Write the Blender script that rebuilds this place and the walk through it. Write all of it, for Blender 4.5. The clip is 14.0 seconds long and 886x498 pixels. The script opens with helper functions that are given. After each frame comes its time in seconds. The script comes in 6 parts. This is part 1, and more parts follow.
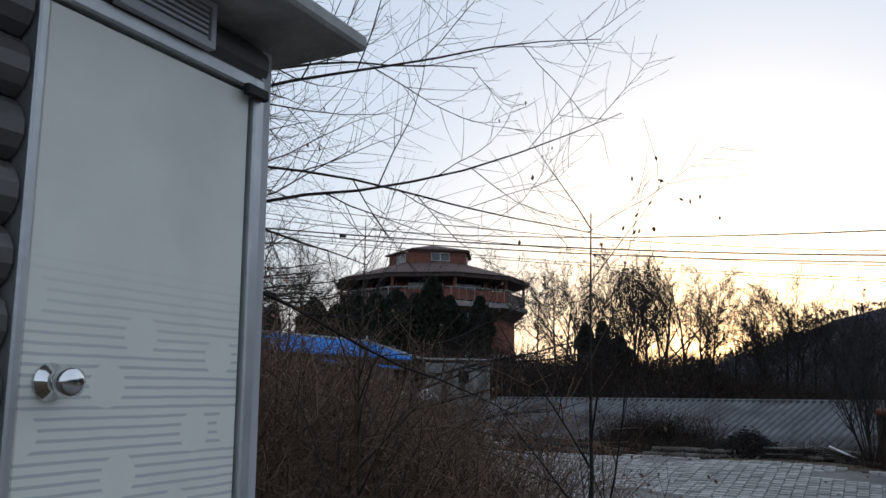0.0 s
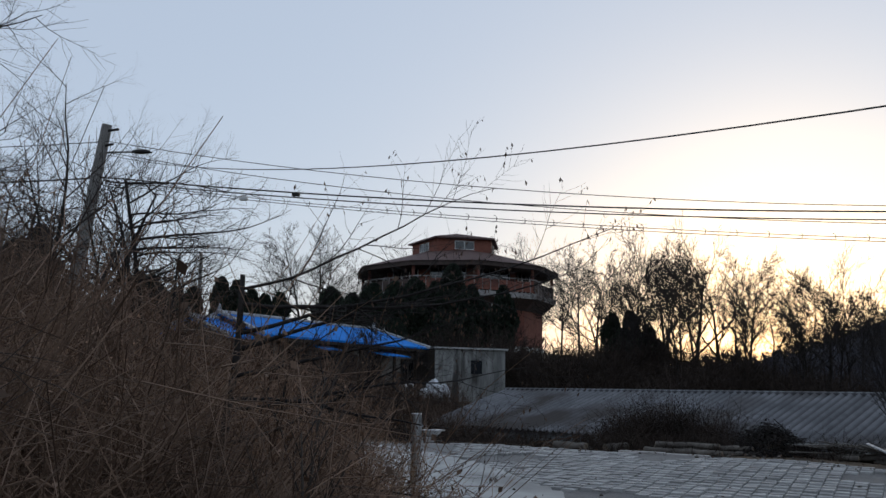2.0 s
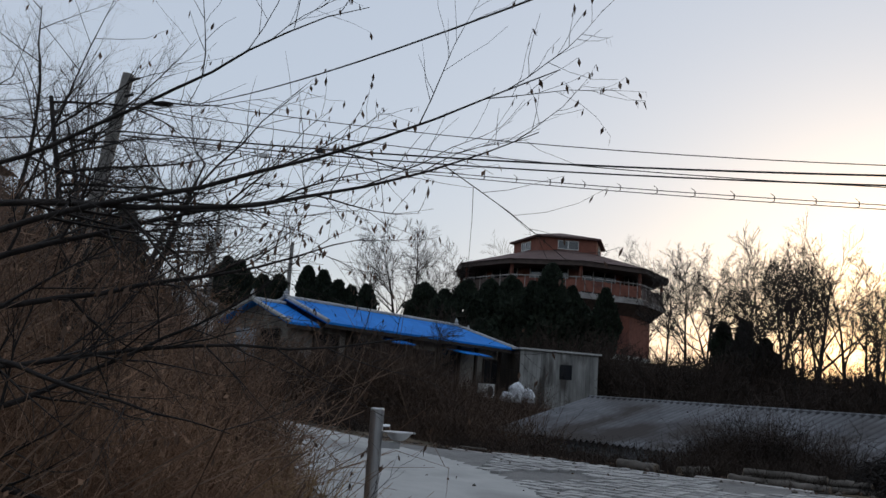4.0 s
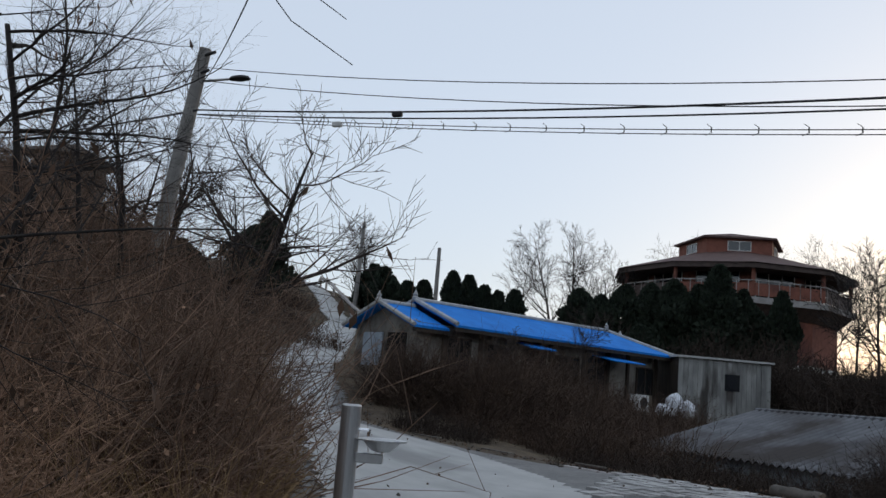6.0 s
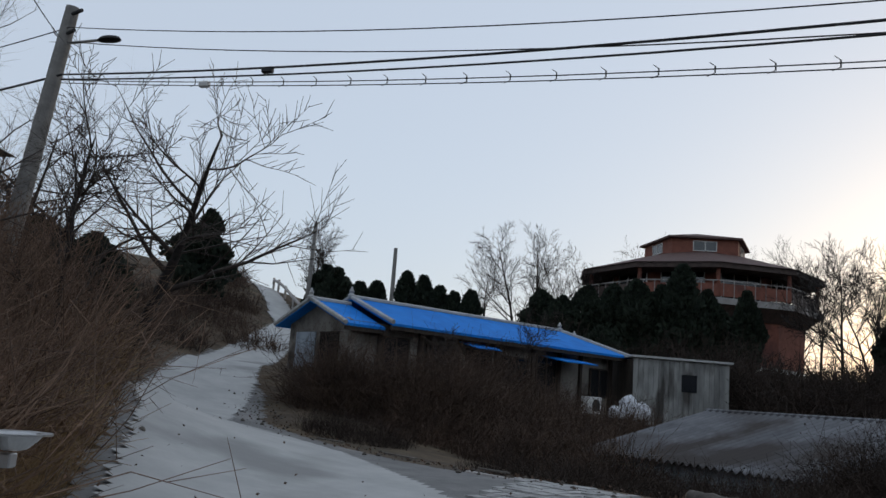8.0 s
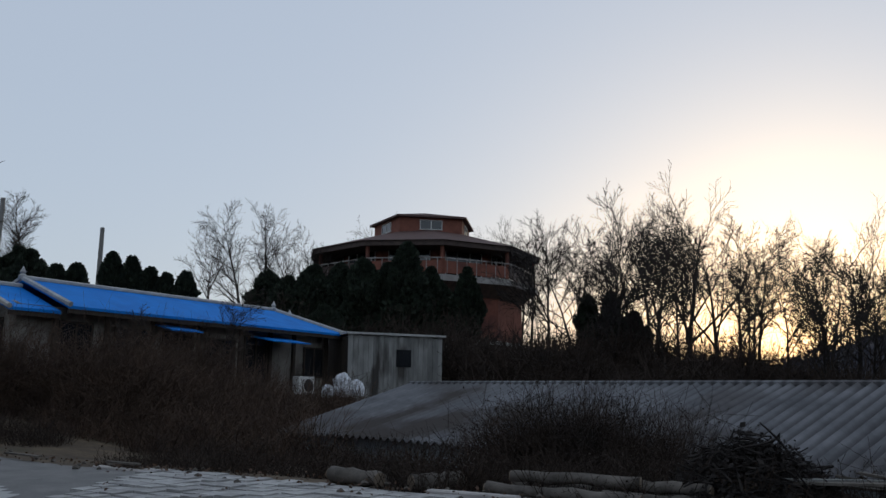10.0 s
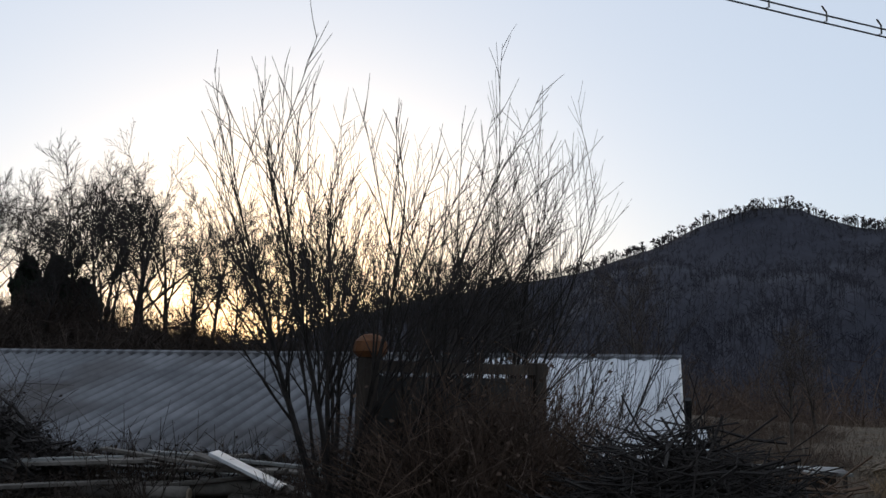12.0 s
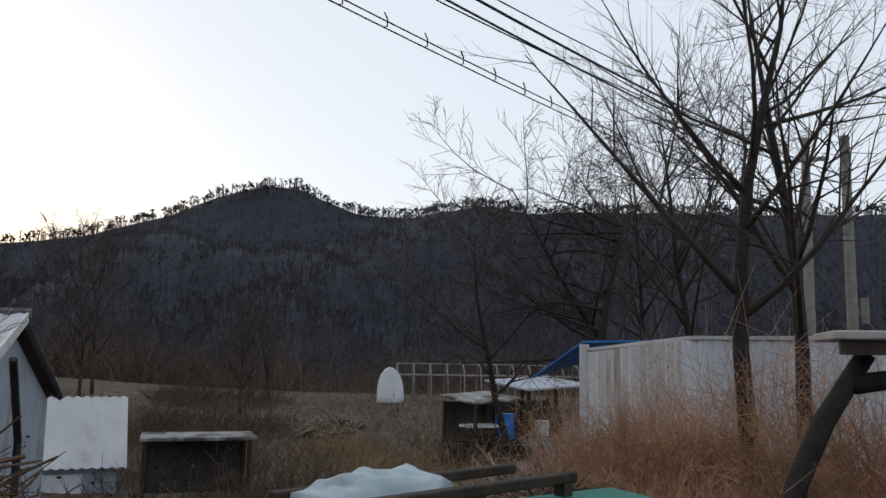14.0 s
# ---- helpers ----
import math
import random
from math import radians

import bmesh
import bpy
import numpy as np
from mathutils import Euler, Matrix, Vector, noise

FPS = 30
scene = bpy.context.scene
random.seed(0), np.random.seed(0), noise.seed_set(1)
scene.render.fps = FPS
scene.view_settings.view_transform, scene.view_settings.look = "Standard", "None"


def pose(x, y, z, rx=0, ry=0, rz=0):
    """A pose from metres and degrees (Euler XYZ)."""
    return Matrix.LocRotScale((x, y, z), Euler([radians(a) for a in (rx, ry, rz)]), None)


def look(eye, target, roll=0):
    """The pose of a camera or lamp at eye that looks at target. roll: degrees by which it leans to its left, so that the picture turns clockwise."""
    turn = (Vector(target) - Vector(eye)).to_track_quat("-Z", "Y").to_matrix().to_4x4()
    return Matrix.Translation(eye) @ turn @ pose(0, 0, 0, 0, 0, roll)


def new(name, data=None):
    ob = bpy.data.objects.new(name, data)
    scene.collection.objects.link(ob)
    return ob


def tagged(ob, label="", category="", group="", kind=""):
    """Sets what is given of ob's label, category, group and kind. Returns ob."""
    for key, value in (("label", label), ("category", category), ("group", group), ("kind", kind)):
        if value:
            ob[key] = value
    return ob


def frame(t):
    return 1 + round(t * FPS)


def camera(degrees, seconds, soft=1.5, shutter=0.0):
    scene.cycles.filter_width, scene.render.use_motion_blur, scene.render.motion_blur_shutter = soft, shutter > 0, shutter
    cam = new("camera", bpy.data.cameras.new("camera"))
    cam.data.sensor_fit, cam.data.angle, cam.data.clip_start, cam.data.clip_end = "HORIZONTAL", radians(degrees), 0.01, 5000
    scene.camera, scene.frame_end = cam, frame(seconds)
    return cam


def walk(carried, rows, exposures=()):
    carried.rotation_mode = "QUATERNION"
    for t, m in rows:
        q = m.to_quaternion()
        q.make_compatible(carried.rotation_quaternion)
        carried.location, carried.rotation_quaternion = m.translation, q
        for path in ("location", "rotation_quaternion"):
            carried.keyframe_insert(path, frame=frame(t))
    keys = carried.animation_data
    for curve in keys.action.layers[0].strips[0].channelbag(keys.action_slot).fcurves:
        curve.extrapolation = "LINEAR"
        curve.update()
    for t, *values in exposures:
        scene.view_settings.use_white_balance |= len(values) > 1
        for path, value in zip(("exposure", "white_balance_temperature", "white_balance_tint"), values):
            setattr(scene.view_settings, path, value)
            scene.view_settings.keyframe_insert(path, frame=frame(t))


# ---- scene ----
cam = camera(55.2, 14.0)
METRES, EYE, TILT, LEAN, TURN = 18.0, 1.5, 9.5, -0.2, 0.0
ROWS = [
    (0.0, 0.0, 0.0, 0.0, 0.0, 0.0, -0.0),
    (0.5, 0.0234, 0.0404, -0.0112, 0.98, -0.38, 0.61),
    (1.0, 0.046, 0.08, -0.0223, 1.58, -0.45, 0.58),
    (1.5, 0.0659, 0.1187, -0.032, 2.22, -0.38, 0.37),
    (2.0, 0.0856, 0.155, -0.0415, 2.94, -0.18, -0.09),
    (4.5, 0.1557, 0.3561, -0.0811, 14.17, 0.11, -2.06),
    (5.0, 0.1621, 0.3913, -0.0877, 17.59, 0.2, -1.62),
    (5.5, 0.1705, 0.43, -0.0963, 20.21, 0.32, -1.19),
    (6.0, 0.1781, 0.4669, -0.1036, 22.41, 0.64, -0.95),
    (6.5, 0.1861, 0.4981, -0.1102, 23.38, 0.95, -1.0),
    (7.0, 0.1947, 0.5262, -0.116, 23.29, 1.06, -1.0),
    (9.5, 0.2531, 0.6405, -0.1387, 10.05, 0.66, 0.16),
    (10.0, 0.2698, 0.6577, -0.1429, 4.12, 0.23, 0.07),
    (10.5, 0.2901, 0.6724, -0.146, -2.41, 0.01, -1.23),
    (11.0, 0.3156, 0.6876, -0.1492, -9.91, -0.23, -2.61),
    (11.5, 0.3498, 0.7014, -0.1524, -19.02, 0.0, -4.26),
    (12.0, 0.3875, 0.7114, -0.1566, -28.52, 0.28, -5.42),
    (12.5, 0.4254, 0.7158, -0.1605, -37.59, 0.74, -6.32),
    (13.0, 0.4604, 0.7128, -0.1624, -46.27, 1.37, -7.24),
    (13.5, 0.4916, 0.706, -0.1634, -53.36, 1.67, -8.01),
    (14.0, 0.5199, 0.695, -0.1616, -60.81, 2.6, -9.15),
]
walk(cam, [(t, pose(0, 0, EYE, TILT, LEAN, TURN) @ pose(METRES * x, METRES * y, METRES * z, 90 + pitch, roll, yaw)) for t, x, y, z, yaw, pitch, roll in ROWS],
     exposures=[(0.0, 0.1, 6500, 10), (1.5, -0.2, 6400, 10), (2.2, -0.15, 6400, 10), (4.5, -0.1, 6800, 11), (5.0, 0.1, 6800, 11), (6.5, 0.15, 6700, 10), (7.2, 0.1, 6700, 10), (9.5, -0.2, 6600, 10), (11.0, -0.35, 6400, 10), (12.0, 0.1, 6600, 10), (12.5, 0.15, 6900, 11), (13.5, 0.35, 7300, 12), (14.0, 0.4, 7300, 12)])

# ---- sky and sun: dusk, the sun just behind the woods ----
SUN_AZ, SUN_EL = 19.0, 5.0
world = bpy.data.worlds.new("dusk_sky")
scene.world = world
world.use_nodes = True
wn = world.node_tree.nodes
sky = wn.new("ShaderNodeTexSky")
sky.sky_type = "NISHITA"
sky.sun_disc = False
sky.sun_elevation = radians(SUN_EL)
sky.sun_rotation = radians(SUN_AZ)
sky.air_density, sky.dust_density, sky.ozone_density = 1.0, 2.0, 2.0
bright = wn.new("ShaderNodeVectorMath")
bright.operation = "SCALE"
bright.inputs["Scale"].default_value = 0.06
world.node_tree.links.new(sky.outputs["Color"], bright.inputs[0])
# even pale blue added over the whole sky to lift the shaded foreground
sky_lift = wn.new("ShaderNodeVectorMath")
sky_lift.operation = "ADD"
sky_lift.inputs[1].default_value = (0.47, 0.54, 0.655)
world.node_tree.links.new(bright.outputs["Vector"], sky_lift.inputs[0])
wn["Background"].inputs["Strength"].default_value = 1.0
world.node_tree.links.new(sky_lift.outputs["Vector"], wn["Background"].inputs["Color"])
sun = new("sun", bpy.data.lights.new("sun", "SUN"))
sun.data.energy, sun.data.angle, sun.data.color = 0.5, radians(10), (1.0, 0.8, 0.6)
a, e = radians(SUN_AZ), radians(SUN_EL)
sun.matrix_world = look((0, 0, 60), Vector((0, 0, 60)) - Vector((math.sin(a) * math.cos(e), math.cos(a) * math.cos(e), math.sin(e))))

# ---- materials ----
def mat(name, dark, light, scale=4.0, rough=0.8, bump=0.3, metal=0.0, spec=0.3, stain=None, stain_scale=0.6, stain_at=0.55, fine=None, stretch=(1, 1, 1), rand=0.0, trans=0.0, joined=False):
    m = bpy.data.materials.new(name)
    m.use_nodes = True
    nt = m.node_tree
    N, Lk = nt.nodes, nt.links
    bsdf = N["Principled BSDF"]
    co = N.new("ShaderNodeTexCoord")
    mp = N.new("ShaderNodeMapping")
    mp.inputs["Scale"].default_value = stretch
    Lk.new(co.outputs["Object"], mp.inputs["Vector"])
    n1 = N.new("ShaderNodeTexNoise")
    n1.inputs["Scale"].default_value, n1.inputs["Detail"].default_value, n1.inputs["Roughness"].default_value = scale, 6, 0.65
    Lk.new(mp.outputs["Vector"], n1.inputs["Vector"])
    r1 = N.new("ShaderNodeValToRGB")
    r1.color_ramp.elements[0].position, r1.color_ramp.elements[1].position = 0.3, 0.7
    r1.color_ramp.elements[0].color, r1.color_ramp.elements[1].color = (*dark, 1), (*light, 1)
    Lk.new(n1.outputs["Fac"], r1.inputs["Fac"])
    out = r1.outputs["Color"]
    if stain:
        n2 = N.new("ShaderNodeTexNoise")
        n2.inputs["Scale"].default_value, n2.inputs["Detail"].default_value = stain_scale, 5
        Lk.new(mp.outputs["Vector"], n2.inputs["Vector"])
        r2 = N.new("ShaderNodeValToRGB")
        r2.color_ramp.elements[0].position, r2.color_ramp.elements[1].position = stain_at, min(stain_at + 0.12, 1)
        Lk.new(n2.outputs["Fac"], r2.inputs["Fac"])
        mx = N.new("ShaderNodeMix")
        mx.data_type = "RGBA"
        mx.inputs["B"].default_value = (*stain, 1)
        Lk.new(r2.outputs["Color"], mx.inputs["Factor"])
        Lk.new(out, mx.inputs["A"])
        out = mx.outputs["Result"]
    if rand:
        if joined:
            src = N.new("ShaderNodeNewGeometry").outputs["Random Per Island"]
        else:
            src = N.new("ShaderNodeObjectInfo").outputs["Random"]
        mr = N.new("ShaderNodeMapRange")
        mr.inputs["To Min"].default_value, mr.inputs["To Max"].default_value = 1 - rand, 1 + rand
        Lk.new(src, mr.inputs["Value"])
        hs = N.new("ShaderNodeHueSaturation")
        Lk.new(mr.outputs["Result"], hs.inputs["Value"])
        Lk.new(out, hs.inputs["Color"])
        out = hs.outputs["Color"]
    Lk.new(out, bsdf.inputs["Base Color"])
    bsdf.inputs["Roughness"].default_value = rough
    bsdf.inputs["Metallic"].default_value = metal
    bsdf.inputs["Specular IOR Level"].default_value = spec
    bsdf.inputs["Transmission Weight"].default_value = trans
    if bump:
        n3 = N.new("ShaderNodeTexNoise")
        n3.inputs["Scale"].default_value, n3.inputs["Detail"].default_value = fine or scale * 6, 4
        Lk.new(mp.outputs["Vector"], n3.inputs["Vector"])
        bp = N.new("ShaderNodeBump")
        bp.inputs["Strength"].default_value, bp.inputs["Distance"].default_value = bump, 0.02
        Lk.new(n3.outputs["Fac"], bp.inputs["Height"])
        Lk.new(bp.outputs["Normal"], bsdf.inputs["Normal"])
    return m


M_EARTH = mat("earth_and_dry_grass", (0.035, 0.026, 0.018), (0.13, 0.095, 0.06), 1.6, 0.95, 0.8, stain=(0.06, 0.05, 0.03), fine=14)
M_CONCRETE = mat("worn_concrete", (0.30, 0.30, 0.29), (0.42, 0.42, 0.40), 1.2, 0.55, 0.25, stain=(0.2, 0.2, 0.19), stain_scale=0.35)
M_ASPHALT = mat("old_asphalt", (0.09, 0.089, 0.086), (0.165, 0.16, 0.152), 2.5, 0.6, 0.4, stain=(0.2, 0.19, 0.18), stain_scale=0.5, fine=60)
M_PAVER = mat("grey_paver", (0.25, 0.248, 0.24), (0.38, 0.372, 0.36), 5, 0.6, 0.3, rand=0.25, joined=True)
M_PAVER1 = mat("grey_paver_piece", (0.25, 0.248, 0.24), (0.38, 0.372, 0.36), 5, 0.6, 0.3, rand=0.25)
M_KERB = mat("kerb_concrete", (0.3, 0.28, 0.26), (0.45, 0.42, 0.40), 4, 0.85, 0.3)
M_BARK = mat("grey_brown_bark", (0.03, 0.024, 0.02), (0.085, 0.07, 0.058), 9, 0.9, 0.5)
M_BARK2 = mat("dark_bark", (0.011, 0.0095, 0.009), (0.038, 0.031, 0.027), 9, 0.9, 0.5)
M_TWIG = mat("twigs", (0.026, 0.02, 0.017), (0.065, 0.05, 0.042), 6, 0.85, 0)
M_TWIGRED = mat("reddish_twigs", (0.06, 0.035, 0.022), (0.13, 0.085, 0.055), 5, 0.85, 0)
M_TWIGPALE = mat("pale_dry_stems", (0.13, 0.10, 0.075), (0.24, 0.19, 0.14), 3, 0.85, 0)
M_DRYGRASS = mat("dry_grass", (0.15, 0.09, 0.04), (0.34, 0.22, 0.11), 2, 0.8, 0)
M_BRUSH = mat("brown_brush", (0.034, 0.022, 0.016), (0.105, 0.068, 0.048), 1.2, 0.9, 0, rand=0.4, joined=True)
M_BANKBRUSH = mat("bank_brush_stems", (0.07, 0.045, 0.032), (0.22, 0.14, 0.095), 1.2, 0.9, 0, rand=0.4, joined=True)
M_REDTWIG = mat("red_brown_stems", (0.09, 0.054, 0.038), (0.27, 0.165, 0.11), 1.2, 0.9, 0, rand=0.4, joined=True)
# the browns of M_BRUSH at a little under half their tone
M_DARKBRUSH = mat("dark_brush", (0.014, 0.010, 0.008), (0.05, 0.034, 0.025), 1.2, 0.9, 0, rand=0.4, joined=True)
M_REDBRUSH = mat("reddish_brush", (0.11, 0.062, 0.038), (0.34, 0.205, 0.13), 0.9, 0.9, 0, rand=0.4, joined=True)
M_TAWNY = mat("tawny_grass", (0.26, 0.135, 0.075), (0.5, 0.29, 0.18), 1.5, 0.8, 0, rand=0.3, joined=True)
M_FIELD = mat("field_weeds", (0.055, 0.041, 0.03), (0.16, 0.118, 0.082), 0.5, 0.9, 0, rand=0.5, joined=True)
M_DEADLEAF = mat("dead_leaf", (0.05, 0.03, 0.02), (0.12, 0.07, 0.045), 6, 0.8, 0, rand=0.3, joined=True)
M_EVERGREEN = mat("evergreen_foliage", (0.010, 0.016, 0.011), (0.03, 0.042, 0.025), 3, 0.8, 0, rand=0.3, joined=True)
# the blue haze of distance is mixed into the hill's base colours
M_HILL = mat("hazed_wooded_hill", (0.009, 0.010, 0.017), (0.026, 0.0265, 0.039), 0.13, 1.0, 1.0, stain=(0.012, 0.0125, 0.019), stain_scale=0.011, fine=0.35)
M_HILLTREE = mat("far_hill_trees", (0.014, 0.013, 0.014), (0.032, 0.028, 0.028), 0.03, 1.0, 0, rand=0.12, joined=True)
# slope trees carry the same blue haze in their colour, a little lighter
M_SLOPETREE = mat("hazed_slope_woods", (0.024, 0.023, 0.031), (0.058, 0.054, 0.064), 0.02, 1.0, 0, rand=0.45, joined=True)
M_BLUEROOF = mat("blue_roof_sheet", (0.003, 0.15, 0.52), (0.008, 0.22, 0.68), 1.5, 0.75, 0.1, spec=0.15, stain=(0.02, 0.13, 0.38), stain_scale=0.7, stain_at=0.62)
M_RIDGE = mat("cement_ridge", (0.28, 0.28, 0.27), (0.5, 0.5, 0.48), 5, 0.85, 0.3)
# grime, deepened to put the shade of the yard brush into the plaster
M_PLASTER = mat("grimy_shaded_plaster", (0.12, 0.105, 0.09), (0.27, 0.25, 0.22), 1.3, 0.9, 0.3, stain=(0.05, 0.042, 0.035), stain_scale=0.9, stain_at=0.5)
M_BOARD = mat("weathered_boards", (0.13, 0.13, 0.125), (0.33, 0.33, 0.31), 2.2, 0.85, 0.3, stain=(0.06, 0.055, 0.05), stain_scale=1.5, stain_at=0.52, stretch=(1, 1, 0.25), rand=0.2)
M_FENCE = mat("white_fence_sheet", (0.5, 0.53, 0.57), (0.68, 0.71, 0.75), 1.6, 0.6, 0.1, stain=(0.36, 0.3, 0.25), stain_scale=1.3, stain_at=0.6, stretch=(1, 1, 0.3))
M_DARKWOOD = mat("dark_old_wood", (0.02, 0.015, 0.011), (0.06, 0.045, 0.034), 6, 0.8, 0.4, stretch=(1, 1, 0.15))
M_GLASS = mat("dark_window_glass", (0.012, 0.014, 0.016), (0.02, 0.022, 0.024), 1, 0.06, 0, spec=0.8)
M_GREYROOF = mat("grey_corrugated_cement", (0.10, 0.102, 0.108), (0.20, 0.202, 0.212), 1.1, 0.85, 0.2, spec=0.1, stain=(0.07, 0.062, 0.058), stain_scale=0.3, stain_at=0.5)
def dark_valleys(m, period, colour, hi=0.75):
    """Darkens the valleys of a corrugated sheet, which run across its x."""
    nt = m.node_tree
    N, Lk = nt.nodes, nt.links
    bsdf = N["Principled BSDF"]
    src = bsdf.inputs["Base Color"].links[0].from_socket
    co = N.new("ShaderNodeTexCoord")
    sp = N.new("ShaderNodeSeparateXYZ")
    Lk.new(co.outputs["Object"], sp.inputs["Vector"])
    a_ = N.new("ShaderNodeMath")
    a_.operation = "MULTIPLY"
    a_.inputs[1].default_value = 2 * math.pi / period
    Lk.new(sp.outputs["X"], a_.inputs[0])
    s_ = N.new("ShaderNodeMath")
    s_.operation = "SINE"
    Lk.new(a_.outputs[0], s_.inputs[0])
    nz = N.new("ShaderNodeTexNoise")
    nz.inputs["Scale"].default_value = 2.5
    Lk.new(co.outputs["Object"], nz.inputs["Vector"])
    ad = N.new("ShaderNodeMath")
    ad.operation = "ADD"
    Lk.new(s_.outputs[0], ad.inputs[0])
    Lk.new(nz.outputs["Fac"], ad.inputs[1])
    mr = N.new("ShaderNodeMapRange")
    mr.inputs["From Min"].default_value, mr.inputs["From Max"].default_value = 0.9, -0.7
    mr.inputs["To Min"].default_value, mr.inputs["To Max"].default_value = 0.0, hi
    Lk.new(ad.outputs[0], mr.inputs["Value"])
    mx = N.new("ShaderNodeMix")
    mx.data_type = "RGBA"
    mx.inputs["B"].default_value = (*colour, 1)
    Lk.new(mr.outputs["Result"], mx.inputs["Factor"])
    Lk.new(src, mx.inputs["A"])
    Lk.new(mx.outputs["Result"], bsdf.inputs["Base Color"])
    return m


dark_valleys(M_GREYROOF, 0.24, (0.05, 0.048, 0.05))
M_WHITEMETAL = mat("white_sheet_metal", (0.40, 0.41, 0.425), (0.5, 0.51, 0.525), 1.3, 0.5, 0.1, stain=(0.34, 0.32, 0.3), stain_scale=0.9, stain_at=0.6)
M_RUSTWHITE = mat("weathered_white_sheet", (0.4, 0.4, 0.4), (0.62, 0.62, 0.61), 2.0, 0.6, 0.15, stain=(0.16, 0.09, 0.05), stain_scale=1.6, stain_at=0.62, stretch=(1, 1, 0.2))
M_BRICK = mat("red_brick_wall", (0.16, 0.06, 0.042), (0.25, 0.095, 0.065), 3, 0.85, 0.3, stain=(0.12, 0.05, 0.04), stain_scale=0.6)
M_SHINGLE = mat("brown_shingle", (0.07, 0.042, 0.038), (0.13, 0.078, 0.068), 2.5, 0.8, 0.3)
M_WHITEPAINT = mat("aged_white_paint", (0.5, 0.49, 0.47), (0.7, 0.69, 0.66), 3, 0.7, 0.15, stain=(0.4, 0.38, 0.35), stain_scale=1.2)
M_BALCONY = mat("grimy_balcony_paint", (0.22, 0.2, 0.19), (0.38, 0.36, 0.34), 2.0, 0.8, 0.2, stain=(0.12, 0.1, 0.09), stain_scale=0.8, stain_at=0.5)
M_FASCIA = mat("brown_fascia", (0.05, 0.035, 0.03), (0.1, 0.07, 0.06), 3, 0.7, 0.2)
def door_material():
    m = mat("cream_door_panel", (0.77, 0.78, 0.70), (0.84, 0.84, 0.77), 3, 0.42, 0.04, stain=(0.72, 0.72, 0.66), stain_scale=1.4)
    nt = m.node_tree
    N, Lk = nt.nodes, nt.links
    bsdf = N["Principled BSDF"]
    src = bsdf.inputs["Base Color"].links[0].from_socket
    co = N.new("ShaderNodeTexCoord")
    wv = N.new("ShaderNodeTexWave")
    wv.bands_direction = "Z"
    wv.inputs["Scale"].default_value, wv.inputs["Distortion"].default_value, wv.inputs["Detail"].default_value = 14.0, 0.7, 2.0
    Lk.new(co.outputs["Object"], wv.inputs["Vector"])
    st_ = N.new("ShaderNodeValToRGB")
    st_.color_ramp.elements[0].position, st_.color_ramp.elements[1].position = 0.62, 0.9
    Lk.new(wv.outputs["Fac"], st_.inputs["Fac"])
    vo = N.new("ShaderNodeTexVoronoi")
    vo.inputs["Scale"].default_value = 5.0
    sx = N.new("ShaderNodeSeparateXYZ")
    Lk.new(co.outputs["Object"], sx.inputs["Vector"])
    flat_ = N.new("ShaderNodeCombineXYZ")
    Lk.new(sx.outputs["X"], flat_.inputs["X"])
    Lk.new(sx.outputs["Z"], flat_.inputs["Y"])
    vo.voronoi_dimensions = "2D"
    Lk.new(flat_.outputs["Vector"], vo.inputs["Vector"])
    rd = N.new("ShaderNodeValToRGB")
    rd.color_ramp.elements[0].position, rd.color_ramp.elements[1].position = 0.24, 0.26
    rd.color_ramp.elements[0].color, rd.color_ramp.elements[1].color = (0, 0, 0, 1), (1, 1, 1, 1)
    Lk.new(vo.outputs["Distance"], rd.inputs["Fac"])
    # the film that carries the streaks has worn off the upper half
    pt = N.new("ShaderNodeMapRange")
    pt.inputs["From Min"].default_value, pt.inputs["From Max"].default_value = 1.45, 1.2
    Lk.new(sx.outputs["Z"], pt.inputs["Value"])
    fac = None
    for s in (st_, rd, pt):
        if fac is None:
            fac = s.outputs[0]
        else:
            mu = N.new("ShaderNodeMath")
            mu.operation = "MULTIPLY"
            Lk.new(fac, mu.inputs[0])
            Lk.new(s.outputs[0], mu.inputs[1])
            fac = mu.outputs[0]
    mx = N.new("ShaderNodeMix")
    mx.data_type = "RGBA"
    mx.inputs["B"].default_value = (0.56, 0.58, 0.56, 1)
    Lk.new(fac, mx.inputs["Factor"])
    Lk.new(src, mx.inputs["A"])
    Lk.new(mx.outputs["Result"], bsdf.inputs["Base Color"])
    return m


M_DOOR = door_material()
M_ALU = mat("dull_aluminium", (0.45, 0.46, 0.47), (0.6, 0.61, 0.62), 6, 0.4, 0.1, metal=0.7)
M_CHROME = mat("chrome", (0.7, 0.7, 0.7), (0.78, 0.78, 0.78), 2, 0.12, 0, metal=1.0)
M_STEEL = mat("brushed_stainless", (0.42, 0.42, 0.42), (0.58, 0.58, 0.58), 8, 0.3, 0.1, metal=0.9, stretch=(1, 1, 0.1))
M_BLACK = mat("black_rubber", (0.01, 0.01, 0.01), (0.03, 0.03, 0.03), 5, 0.6, 0.1)
M_DARKSHEET = mat("dark_profiled_sheet", (0.035, 0.032, 0.03), (0.075, 0.07, 0.065), 2, 0.6, 0.15)
M_LOGWALL = mat("varnished_wall_log", (0.05, 0.047, 0.046), (0.12, 0.112, 0.108), 3, 0.35, 0.15, spec=0.5, stretch=(0.2, 1, 1))
M_POLE = mat("grey_concrete_pole", (0.16, 0.15, 0.14), (0.27, 0.26, 0.24), 5, 0.85, 0.3)
